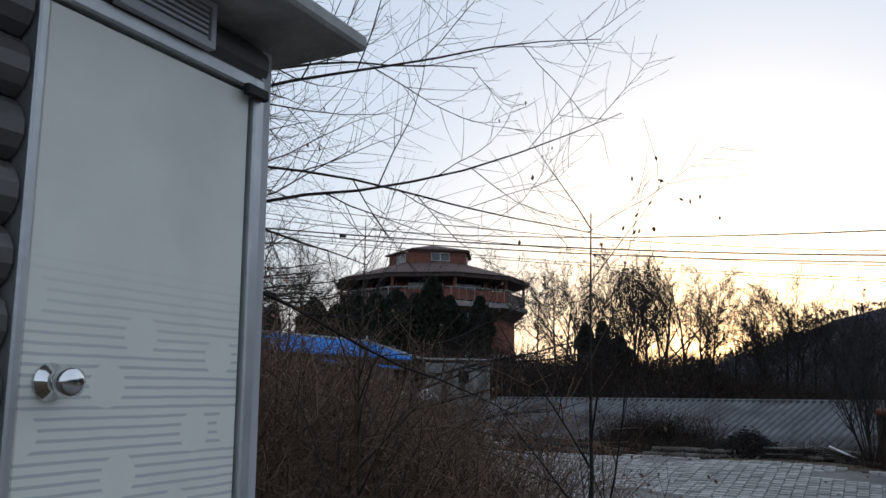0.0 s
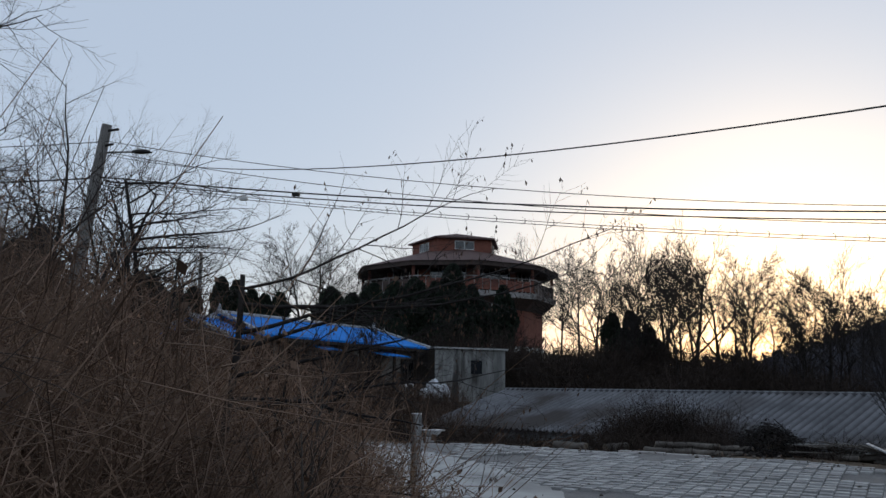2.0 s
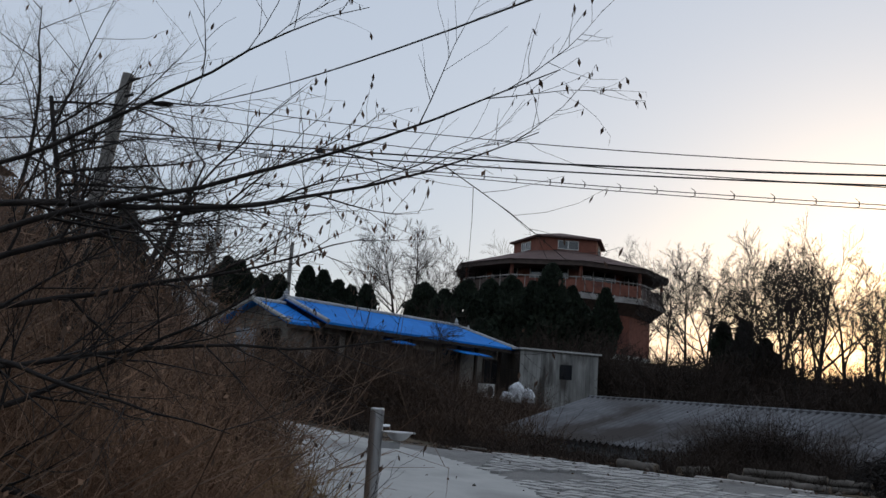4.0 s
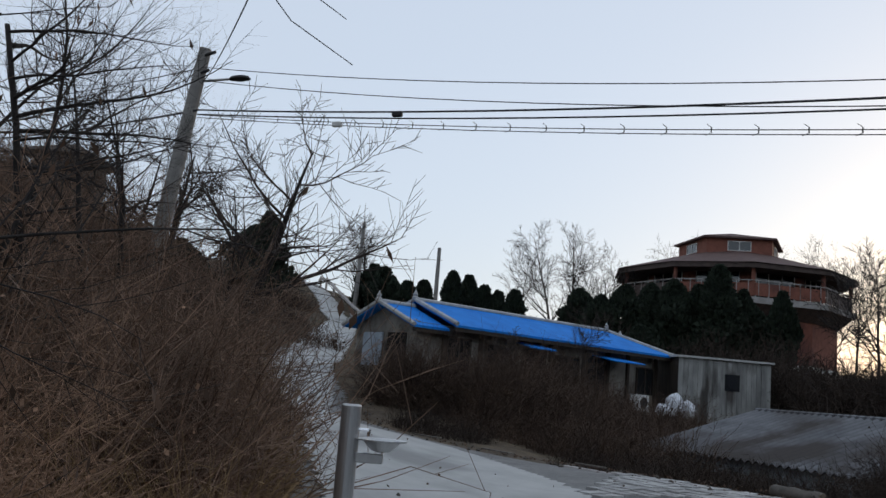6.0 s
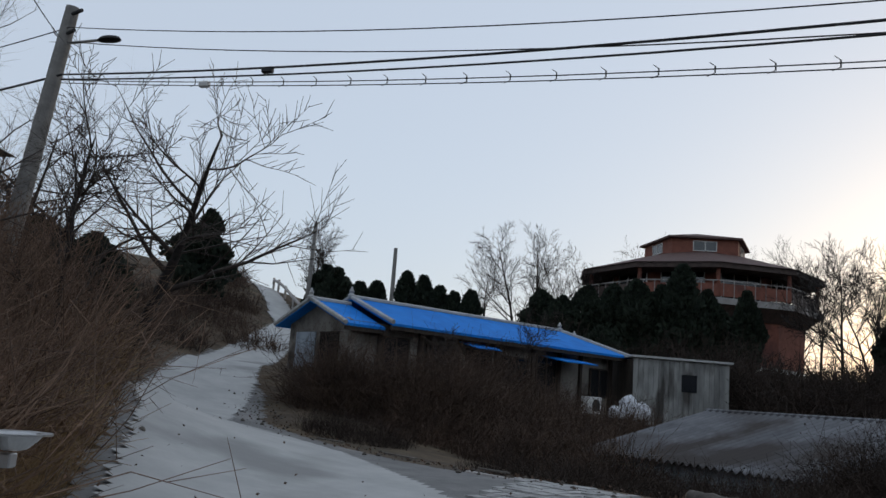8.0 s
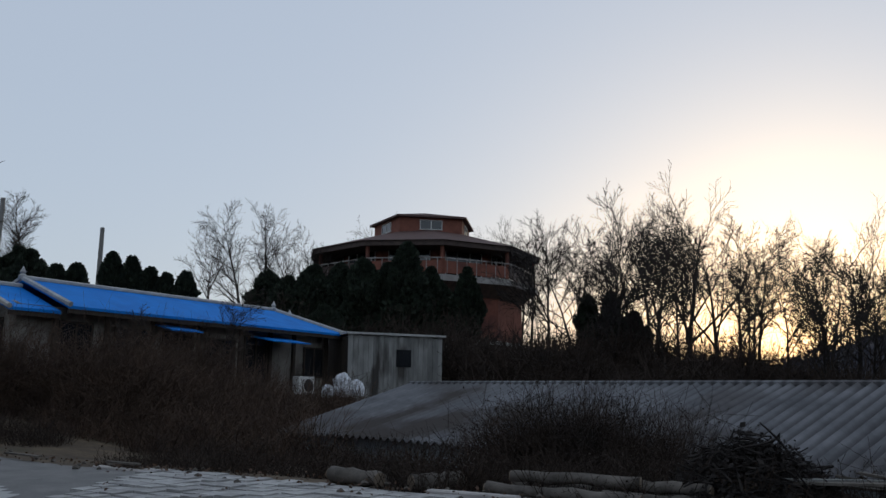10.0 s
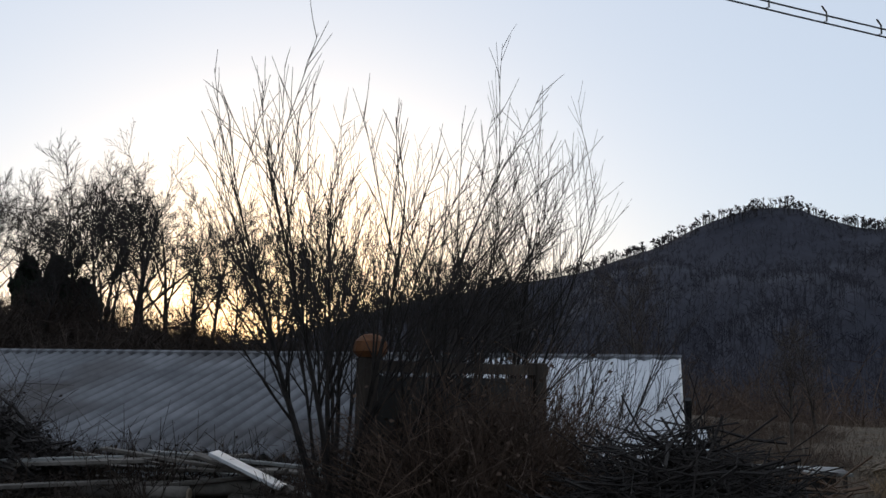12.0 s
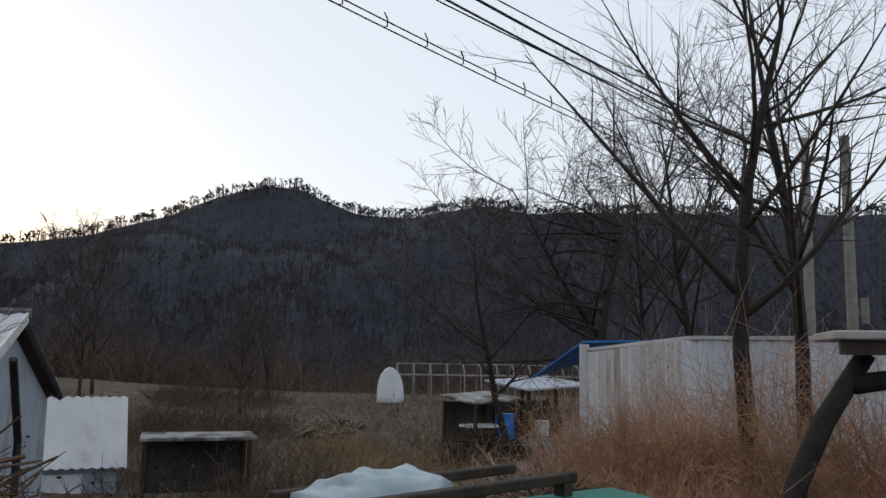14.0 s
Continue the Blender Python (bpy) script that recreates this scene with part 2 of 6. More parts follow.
M_WIRE = mat("black_cable", (0.012, 0.012, 0.013), (0.03, 0.03, 0.03), 5, 0.6, 0)
M_TARPBLUE = mat("blue_tarpaulin", (0.01, 0.10, 0.36), (0.03, 0.2, 0.55), 3, 0.45, 0.3)
M_TARPGREEN = mat("dark_green_tarpaulin", (0.012, 0.011, 0.010), (0.026, 0.025, 0.022), 3, 0.6, 0.3)
M_TARPPALE = mat("pale_blue_plastic_sheet", (0.26, 0.34, 0.37), (0.42, 0.5, 0.53), 3, 0.4, 0.3, stain=(0.2, 0.22, 0.22), stain_scale=2)
M_PLASTIC = mat("white_plastic_film", (0.6, 0.62, 0.65), (0.75, 0.77, 0.8), 2, 0.4, 0.2)
M_TEAL = mat("teal_painted_board", (0.015, 0.14, 0.105), (0.035, 0.21, 0.16), 3, 0.6, 0.2)
M_LOG = mat("weathered_logs", (0.05, 0.044, 0.038), (0.17, 0.15, 0.13), 4, 0.9, 0.5)
M_ORANGE = mat("rusty_orange", (0.07, 0.028, 0.012), (0.2, 0.08, 0.03), 6, 0.7, 0.3)
M_PALEBLUEWALL = mat("pale_blue_grey_sheet", (0.26, 0.31, 0.36), (0.38, 0.43, 0.48), 2, 0.6, 0.1, stain=(0.22, 0.22, 0.22), stain_scale=1.2)


# ---- mesh helpers ----
def mesh_of(name, verts, faces, material, smooth=False):
    me = bpy.data.meshes.new(name)
    me.from_pydata(verts, [], faces)
    me.materials.append(material)
    if smooth:
        me.shade_smooth()
    return me


def part(name, bm, material=None, parent=None, label=""):
    """Links a bmesh, or a mesh, as one object under a thing."""
    if isinstance(bm, bmesh.types.BMesh):
        me = bpy.data.meshes.new(name)
        bmesh.ops.recalc_face_normals(bm, faces=bm.faces)
        bm.to_mesh(me)
        bm.free()
        me.materials.append(material)
    else:
        me = bm
    ob = new(name, me)
    if parent:
        ob.parent = parent
    if label:
        ob["label"] = label
    return ob


def empty(name, m, label, category, group="", kind=""):
    ob = new(name)
    ob.matrix_world = m
    return tagged(ob, label, category, group, kind)


def box(bm, x0, x1, y0, y1, z0, z1, bevel=0.0):
    r = bmesh.ops.create_cube(bm, size=1)
    bmesh.ops.scale(bm, vec=(x1 - x0, y1 - y0, z1 - z0), verts=r["verts"])
    bmesh.ops.translate(bm, vec=((x0 + x1) / 2, (y0 + y1) / 2, (z0 + z1) / 2), verts=r["verts"])
    if bevel:
        bmesh.ops.bevel(bm, geom=list({e for v in r["verts"] for e in v.link_edges}), offset=bevel, segments=1, affect="EDGES")
    return bm


def boxed(*a, bevel=0.0):
    return box(bmesh.new(), *a, bevel=bevel)


def rod(bm, p, q, r0, r1=None, n=8):
    p, q = Vector(p), Vector(q)
    r1 = r0 if r1 is None else r1
    ret = bmesh.ops.create_cone(bm, cap_ends=True, segments=n, radius1=r0, radius2=r1, depth=(q - p).length)
    turn = (q - p).to_track_quat("Z", "Y").to_matrix().to_4x4()
    bmesh.ops.transform(bm, matrix=Matrix.Translation((p + q) / 2) @ turn, verts=ret["verts"])
    return bm


def rodded(*a, **k):
    return rod(bmesh.new(), *a, **k)


def turned(profile, n=20):
    """A solid of revolution from (radius, z) pairs."""
    bm = bmesh.new()
    rings = [[bm.verts.new((r * math.cos(2 * math.pi * i / n), r * math.sin(2 * math.pi * i / n), z)) for i in range(n)] for r, z in profile]
    for a, b in zip(rings, rings[1:]):
        for i in range(n):
            bm.faces.new((a[i], a[(i + 1) % n], b[(i + 1) % n], b[i]))
    bm.faces.new(rings[0][::-1])
    bm.faces.new(rings[-1])
    return bm


class Tubes:
    """Collects tapered tubes along lines into one mesh."""
    def __init__(self):
        self.v, self.f = [], []

    def add(self, pts, radii, n=3):
        base = len(self.v)
        d = pts[-1] - pts[0]
        ref = Vector((1, 0, 0)) if abs(d.z) > 0.5 * d.length else Vector((0, 0, 1))
        u = d.cross(ref).normalized()
        w = d.cross(u).normalized()
        for p, r in zip(pts, radii):
            for k in range(n):
                t = 2 * math.pi * k / n
                o = u * (r * math.cos(t)) + w * (r * math.sin(t))
                self.v.append((p.x + o.x, p.y + o.y, p.z + o.z))
        for i in range(len(pts) - 1):
            for k in range(n):
                a, b = base + i * n + k, base + i * n + (k + 1) % n
                self.f.append((a, b, b + n, a + n))
        if n > 4:
            self.f.append(tuple(base + k for k in range(n))[::-1])
            self.f.append(tuple(base + (len(pts) - 1) * n + k for k in range(n)))

    def leaf(self, p, d, size, rng, wide=0.35):
        base = len(self.v)
        u = d.cross(Vector((rng.uniform(-1, 1), rng.uniform(-1, 1), rng.uniform(-1, 1)))).normalized() * size * wide
        e = p + d.normalized() * size
        m = (p + e) / 2
        for q in (p, m + u, e, m - u):
            self.v.append(tuple(q))
        self.f.append((base, base + 1, base + 2, base + 3))

    def mesh(self, name, material, smooth=True):
        return mesh_of(name, self.v, self.f, material, smooth)


def rvec(rng):
    return Vector((rng.uniform(-1, 1), rng.uniform(-1, 1), rng.uniform(-1, 1)))


def line_of(rng, p, d, length, steps, wiggle, up):
    pts, d = [p.copy()], d.normalized()
    for _ in range(steps):
        d = (d + rvec(rng) * wiggle + Vector((0, 0, up))).normalized()
        pts.append(pts[-1] + d * (length / steps))
    return pts


def branch(T, rng, p, d, length, radius, level, spec, tips=None, thin=0.0):
    """One limb with its side limbs; level 0 is the trunk. T holds one Tubes for wood and one for twigs."""
    kids, ratio, angle, wig, up, steps, start = spec[level]
    pts = line_of(rng, p, d, length, steps, wig, up)
    last = level == len(spec) - 1
    radius = max(radius, thin)
    tip = max(radius * (0.25 if last else 0.12), thin * 0.6)
    radii = [radius + (tip - radius) * i / steps for i in range(steps + 1)]
    T[min(level, 1)].add(pts, radii, 8 if level == 0 else (5 if level == 1 else 3))
    if last:
        if tips is not None:
            tips.append((pts[-1], pts[-1] - pts[-2]))
            tips.append((pts[-1].lerp(pts[-2], 0.5), pts[-1] - pts[-2]))
        return
    n = max(1, round(kids * rng.uniform(0.8, 1.2)))
    for k in range(n):
        f = start + (1 - start) * (k + rng.uniform(0.1, 0.9)) / n
        i = min(int(f * steps), steps - 1)
        q = pts[i].lerp(pts[i + 1], f * steps - i)
        along = (pts[i + 1] - pts[i]).normalized()
        side = along.cross(rvec(rng)).normalized()
        a = radians(angle * rng.uniform(0.7, 1.25))
        r = radius + (tip - radius) * f
        branch(T, rng, q, along * math.cos(a) + side * math.sin(a), length * ratio * rng.uniform(0.65, 1.15) * (1.15 - 0.5 * f), max(r * 0.62, radius * 0.16), level + 1, spec, tips, thin)


def tree(name, x, y, h, radius, spec, label, seed, lean=(0, 0), bark=None, twig=None, leaves=0.0, z=None, sink=0.15, category="tree", group="", thin=0.0):
    rng = random.Random(seed)
    z = (ground(x, y) if z is None else z) - sink
    ob = empty(name, pose(x, y, z), label, category, group)
    T, tips = (Tubes(), Tubes()), []
    branch(T, rng, Vector((0, 0, 0)), Vector((lean[0], lean[1], 1)), h, radius, 0, spec, tips, thin)
    part("trunk", T[0].mesh("trunk", bark or M_BARK), None, ob)
    part("crown", T[1].mesh("crown", twig or M_TWIG), None, ob)
    if leaves:
        L = Tubes()
        for p, d in tips:
            for _ in range(2):
                if rng.random() < leaves:
                    L.leaf(p + rvec(rng) * 0.03, Vector((0, 0, -1)) + rvec(rng) * 0.8, rng.uniform(0.014, 0.03), rng, 0.28)
        part("dead_leaves", L.mesh("dead_leaves", M_DEADLEAF, False), None, ob, "curled brown dead leaves")
    return ob


#        kids ratio angle wiggle up steps start
SPREAD = [(10, 0.8, 64, 0.10, 0.0, 8, 0.22), (9, 0.55, 48, 0.16, 0.03, 6, 0.15), (7, 0.5, 42, 0.18, 0.05, 3, 0.1), (4, 0.5, 40, 0.2, 0.05, 1, 0.1)]
FAR = [(15, 0.42, 42, 0.07, 0.03, 7, 0.22), (8, 0.5, 42, 0.13, 0.08, 4, 0.12), (6, 0.55, 40, 0.18, 0.06, 2, 0.1), (4, 0.5, 40, 0.2, 0.05, 1, 0.1)]
CROWN = [(14, 0.58, 50, 0.13, 0.02, 7, 0.3), (9, 0.5, 42, 0.13, 0.08, 5, 0.15), (7, 0.5, 40, 0.18, 0.06, 2, 0.1), (5, 0.5, 40, 0.2, 0.05, 1, 0.1)]
ROUND = [(12, 0.72, 46, 0.09, 0.0, 7, 0.28), (10, 0.48, 42, 0.12, 0.05, 6, 0.2), (8, 0.45, 40, 0.16, 0.05, 3, 0.12), (5, 0.45, 40, 0.2, 0.04, 2, 0.12)]
TWIGGY = [(11, 0.58, 56, 0.15, 0.0, 8, 0.2), (9, 0.5, 46, 0.16, 0.03, 6, 0.12), (8, 0.48, 42, 0.18, 0.05, 4, 0.1), (5, 0.48, 40, 0.2, 0.04, 2, 0.1)]
SAPLING = [(13, 0.42, 36, 0.06, 0.05, 8, 0.25), (7, 0.45, 38, 0.12, 0.05, 5, 0.15), (4, 0.4, 45, 0.2, 0.05, 2, 0.2)]

# ---- ground ----
CTRL_A = [(0, 0, 0.0), (2.8, 6.5, -0.4), (4.5, 11.8, -0.55), (7, 13, -0.65), (9.4, 12.8, -0.75), (1.5, 21.5, 0.05), (5.8, 20.3, 0.0), (8.7, 19.3, 0.0), (-6.3, 26.7, 0.35), (-1.8, 18.9, 0.1), (5, 0, -0.3), (12, 5, -0.9), (0, -15, 0.3), (20, -5, -1.0), (-5.4, 23.7, 0.34), (-11.3, 33, 1.67), (-19.4, 48, 4.4), (-26.5, 55.5, 7.0), (-24.2, 52.0, 6.75), (-21.5, 49.4, 5.5), (-18.0, 46.0, 4.0), (-16.0, 42.3, 3.2), (-9.2, 26.5, 0.68), (-13.0, 33.6, 1.6), (-7.0, 23.2, 0.5), (-20.5, 44.0, 4.6), (-30, 62, 6.6)]
CTRL_B = [(-2.2, 14, 0.2), (-6, 17, 2.2), (-8.5, 21.5, 2.5), (-12, 22, 4.0), (-9, 15, 3.2), (-5, 9, 1.8), (-3.5, 3, 0.6), (-1.5, 8, 0.1), (0.7, 13.3, -0.2), (-8, 34, 1.2), (-3.6, 44.5, 0.9), (2.2, 46, 0.8), (-1, 31, -0.35), (6, 26, -0.7), (12, 21.5, -0.9), (18, 22, -1.9)]
CTRL_C = [(-1, 70, 3.2), (-10, 52, 3.4), (5, 60, 3.6), (14, 50, 1.5), (14, 36, -0.3), (20, 16.6, -0.7), (18, 13, -0.6), (14, 15, -0.5), (24, 29, -2.4), (45, 36, -1.1), (40, 15, -0.6), (70, 60, -4), (-40, 80, 8), (-35, 30, 9), (70, 0, -2), (0, 130, 3), (50, 120, -3), (-30, -20, 3)]
CTRL = np.array(CTRL_A + CTRL_B + CTRL_C, float)


def tps(r2):
    return 0.5 * r2 * np.log(np.maximum(r2, 1e-9))


_d = CTRL[:, None, :2] - CTRL[None, :, :2]
_n = len(CTRL)
_A = np.zeros((_n + 3, _n + 3))
_A[:_n, :_n] = tps((_d ** 2).sum(2)) + np.eye(_n) * 2.0
_A[:_n, _n], _A[:_n, _n + 1:] = 1, CTRL[:, :2]
_A[_n, :_n], _A[_n + 1:, :_n] = 1, CTRL[:, :2].T
TPS_W = np.linalg.solve(_A, np.concatenate([CTRL[:, 2], np.zeros(3)]))


def heights(xy):
    xy = np.asarray(xy, float)
    r2 = ((xy[:, None, :] - CTRL[None, :, :2]) ** 2).sum(2)
    z = tps(r2) @ TPS_W[:_n] + TPS_W[_n] + xy @ TPS_W[_n + 1:]
    far = np.clip((np.hypot(xy[:, 0] - 5, xy[:, 1] - 30) - 75) / 60, 0, 1)
    far = far * far * (3 - 2 * far)
    return z * (1 - far) - 2.0 * far


def ground(x, y):
    return float(heights([(x, y)])[0])


def spaced(lo, hi, step, reach, grow=1.18):
    a = list(np.arange(lo, hi, step))
    s, x = step, hi
    while x < reach:
        a.append(x)
        s *= grow
        x += s
    s, x = step, lo
    while x > -reach:
        s *= grow
        x -= s
        a.insert(0, x)
    return a


def sheet(name, xs, ys, zf, material):
    pts = [(x, y) for y in ys for x in xs]
    z = zf(np.array(pts))
    n = len(xs)
    faces = [(j * n + i, j * n + i + 1, (j + 1) * n + i + 1, (j + 1) * n + i) for j in range(len(ys) - 1) for i in range(n - 1)]
    return mesh_of(name, [(p[0], p[1], float(c)) for p, c in zip(pts, z)], faces, material, True)


def rough_ground(xy):
    z = heights(xy)
    bumps = np.array([noise.noise((x * 0.9, y * 0.9, 0)) * 0.05 + noise.noise((x * 0.25, y * 0.25, 3)) * 0.10 for x, y in xy])
    flat = np.array([1.0 if lot_in(x, y) or inside(CONC, x, y) or inside(UP, x, y) else 0.0 for x, y in xy])
    return z + bumps * (1 - flat) - 0.05 * flat


# the paved lot: kerb line along its far side, bank on its near-left side
KERB = [(-13.5, 36.0), (-8.2, 29.6), (-5.8, 26.0), (-0.2, 22.6), (1.6, 21.4), (5.0, 19.8), (8.0, 18.2), (9.8, 16.4), (11.2, 14.8), (12.4, 13.0)]
INNER = [(-14.6, 35.8), (-10.0, 27.2), (-7.6, 23.4), (-3.4, 18.9), (-1.0, 15.6), (0.3, 13.0), (1.25, 11.6), (1.5, 10.4), (1.5, 8.4), (1.2, 6.4), (0.8, 4.4), (0.3, 2.4), (-0.25, 0.8), (-0.3, -6.0), (8.0, -8.0), (12.5, 4.0), (13.0, 10.0)]
LOT = KERB + INNER[::-1]


# the concrete lane and its climb up the hill
CONC = [(-16.6, 45.6), (-15.1, 42.7), (-10.9, 33.6), (-8.2, 29.0), (-6.0, 25.0), (-2.2, 22.3), (0.4, 19.8), (1.6, 18.0), (2.6, 15.6), (3.0, 12.0), (3.0, 9.0), (1.6, 9.0), (1.2, 12.3), (-0.5, 15.4), (-3.2, 19.0), (-7.4, 23.6), (-9.6, 26.8), (-13.4, 33.6), (-16.6, 42.0), (-17.9, 45.2)]
UP = [(-17.9, 45.2), (-20.8, 48.8), (-24.0, 52.1), (-26.7, 55.4), (-32, 62), (-30, 63), (-25.6, 56), (-23.0, 52.8), (-19.7, 49.6), (-16.6, 45.6)]


def inside(poly, x, y):
    r = False
    for (ax, ay), (bx, by) in zip(poly, poly[1:] + poly[:1]):
        if (ay > y) != (by > y) and x < (bx - ax) * (y - ay) / (by - ay) + ax:
            r = not r
    return r


def lot_in(x, y):
    return inside(LOT, x, y)


tagged(part("ground", sheet("ground", spaced(-22, 40, 0.5, 3000), spaced(-8, 62, 0.5, 3000), rough_ground, M_EARTH)), "brown earth with dry winter grass and leaf litter", "ground", kind="structure")


def draped(name, poly, step, lift, material, label, category):
    xs = np.arange(min(p[0] for p in poly), max(p[0] for p in poly) + step, step)
    ys = np.arange(min(p[1] for p in poly), max(p[1] for p in poly) + step, step)
    index, verts, faces = {}, [], []
    keep = [(i, j) for i in range(len(xs)) for j in range(len(ys)) if inside(poly, xs[i] + step / 2, ys[j] + step / 2)]
    for i, j in keep:
        q = []
        for k in ((i, j), (i + 1, j), (i + 1, j + 1), (i, j + 1)):
            if k not in index:
                index[k] = len(verts)
                verts.append((xs[0] + k[0] * step, ys[0] + k[1] * step))
            q.append(index[k])
        faces.append(q)
    jit = [(x + noise.noise((x * 3, y * 3, 7)) * step * 0.5, y + noise.noise((x * 3, y * 3, 17)) * step * 0.5) for x, y in verts]
    z = heights(jit)
    me = mesh_of(name, [(x, y, float(c) + lift) for (x, y), c in zip(jit, z)], faces, material, True)
    return tagged(part(name, me), label, category, kind="structure")


draped("pavement", LOT, 0.16, 0.0, M_ASPHALT, "worn grey asphalt and paver surface with debris along its edge", "pavement")
draped("road", CONC, 0.13, 0.03, M_CONCRETE, "pale worn concrete lane with ragged edges", "road")
draped("road", UP, 0.2, 0.06, M_CONCRETE, "pale concrete lane climbing the hill", "road")

# ---- far hill ----
AZ = [-120, -40, 8, 14.5, 20.5, 25.5, 31, 38, 42.6, 46, 49.4, 52, 55.5, 59.4, 64, 67.5, 73, 89, 110, 150, 200, 240]
EL = [3, 3, 0.3, 0.9, 3.0, 4.9, 6.0, 7.2, 8.6, 10.1, 11.2, 11.0, 9.5, 9.4, 10.3, 9.8, 9.8, 9.0, 8, 6, 4, 3]


def hill_el(az):
    return float(np.interp(az, AZ, EL)) - 0.12 + 0.18 * noise.noise((az * 0.35, 0, 0)) + 0.1 * noise.noise((az * 1.3, 5, 0))


def hill_point(az, f, el):
    # f runs from the foot (0) to the crest (1) and behind it (2)
    d = 110 + 270 * f
    g = f if f <= 1 else max(0.0, 2.2 - f * 1.2)
    s = g ** 1.25
    z = -3 + (380 * math.tan(radians(el)) + 4) * s
    z += (26 * noise.noise((az * 0.11, f * 1.6, 2)) + 9 * noise.noise((az * 0.4, f * 5, 6))) * min(f, 1) * (1 - min(f, 1)) * 2
    a = radians(az)
    return (5 + d * math.sin(a), 12 + d * math.cos(a), z)


az_list = np.arange(-120, 241, 1.0)
f_list = np.linspace(0, 1.8, 37)
hv = [hill_point(a_, f_, hill_el(a_)) for a_ in az_list for f_ in f_list]
nf = len(f_list)
hf = [(i * nf + j, (i + 1) * nf + j, (i + 1) * nf + j + 1, i * nf + j + 1) for i in range(len(az_list) - 1) for j in range(nf - 1)]
tagged(part("backdrop_hill", mesh_of("backdrop_hill", hv, hf, M_HILL, True)), "dark wooded hill in evening shade, blue haze in its colour", "hill", kind="structure")
rng = random.Random(5)
T = Tubes()
for a_ in np.arange(14, 100, 0.045):
    if rng.random() < 0.62 + 0.9 * noise.noise((a_ * 0.9, 3, 0)):
        az_ = a_ + rng.uniform(-0.1, 0.1)
        p = Vector(hill_point(az_, rng.uniform(0.95, 1.02), hill_el(az_)))
        h = rng.uniform(2.4, 5.0) + 2.4 * max(0.0, noise.noise((az_ * 0.5, 9, 0)))
        T.add([p - Vector((0, 0, 2)), p + Vector((rng.uniform(-.3, .3), 0, h))], [0.22, 0.08], 3)
        if rng.random() < 0.55:
            for _ in range(9):
                c = p + Vector((rng.uniform(-0.9, 0.9), rng.uniform(-0.9, 0.9), h * rng.uniform(0.7, 1.05)))
                T.leaf(c, rvec(rng), rng.uniform(0.8, 1.5), rng)
        else:
            for _ in range(6):
                T.add([p + Vector((0, 0, h * rng.uniform(0.4, 0.8))), p + Vector((rng.uniform(-1.5, 1.5), rng.uniform(-1.5, 1.5), h * rng.uniform(0.9, 1.15)))], [0.1, 0.04], 3)
tagged(part("hill_crest_trees", T.mesh("hill_crest_trees", M_HILLTREE, False)), "row of pines and bare trees along the far hill crest", "trees", kind="stuff")

T = Tubes()
for _ in range(13000):
    az_, f_ = rng.uniform(12, 98), 0.98 * rng.random() ** 1.15
    p = Vector(hill_point(az_, f_, hill_el(az_)))
    h = rng.uniform(1.6, 4.0)
    T.add([p - Vector((0, 0, 1)), p + Vector((rng.uniform(-.5, .5), rng.uniform(-.5, .5), h))], [0.09, 0.03], 3)
    for _ in range(5):
        T.add([p + Vector((0, 0, h * rng.uniform(0.3, 0.7))), p + Vector((rng.uniform(-1.8, 1.8), rng.uniform(-1.8, 1.8), h * rng.uniform(0.75, 1.05)))], [0.05, 0.02], 3)
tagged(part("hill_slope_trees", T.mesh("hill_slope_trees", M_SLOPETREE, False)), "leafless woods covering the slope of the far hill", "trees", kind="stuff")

# ---- long grey shed below the lot ----
def corrugated(x0, x1, ya, za, yb, zb, wave=0.19, amp=0.022, thick=0.012, rows=8, sag=0.0, seed=1):
    """A corrugated sheet, waves running down from (ya, za) to (yb, zb)."""
    n = int((x1 - x0) / wave * 4)
    v, f = [], []
    for j in range(rows + 1):
        t = j / rows
        for i in range(n + 1):
            x = x0 + (x1 - x0) * i / n
            z = za + (zb - za) * t + amp * math.sin(2 * math.pi * i / 4) + sag * noise.noise((x * 0.35, t * 1.5, seed))
            v.append((x, ya + (yb - ya) * t, z))
    for j in range(rows):
        for i in range(n):
            a = j * (n + 1) + i
            f.append((a, a + 1, a + n + 2, a + n + 1))
    m = len(v)
    v += [(x, y, z - thick) for x, y, z in v]
    f += [(d + m, c + m, b + m, a + m) for a, b, c, d in f]
    edge = [i for i in range(n + 1)], [rows * (n + 1) + i for i in range(n + 1)]
    for e in edge:
        f += [(a, b, b + m, a + m) for a, b in zip(e, e[1:])]
    for c in (0, n):
        f += [(j * (n + 1) + c, (j + 1) * (n + 1) + c, (j + 1) * (n + 1) + c + m, j * (n + 1) + c + m) for j in range(rows)]
    return v, f


def prism(x0, x1, prof):
    """A solid from a profile of (y, z), pushed along x."""
    bm = bmesh.new()
    a = [bm.verts.new((x0, y, z)) for y, z in prof]
    b = [bm.verts.new((x1, y, z)) for y, z in prof]
    bm.faces.new(a)
    bm.faces.new(b[::-1])
    for i in range(len(a)):
        j = (i + 1) % len(a)
        bm.faces.new((a[i], b[i], b[j], a[j]))
    return bm


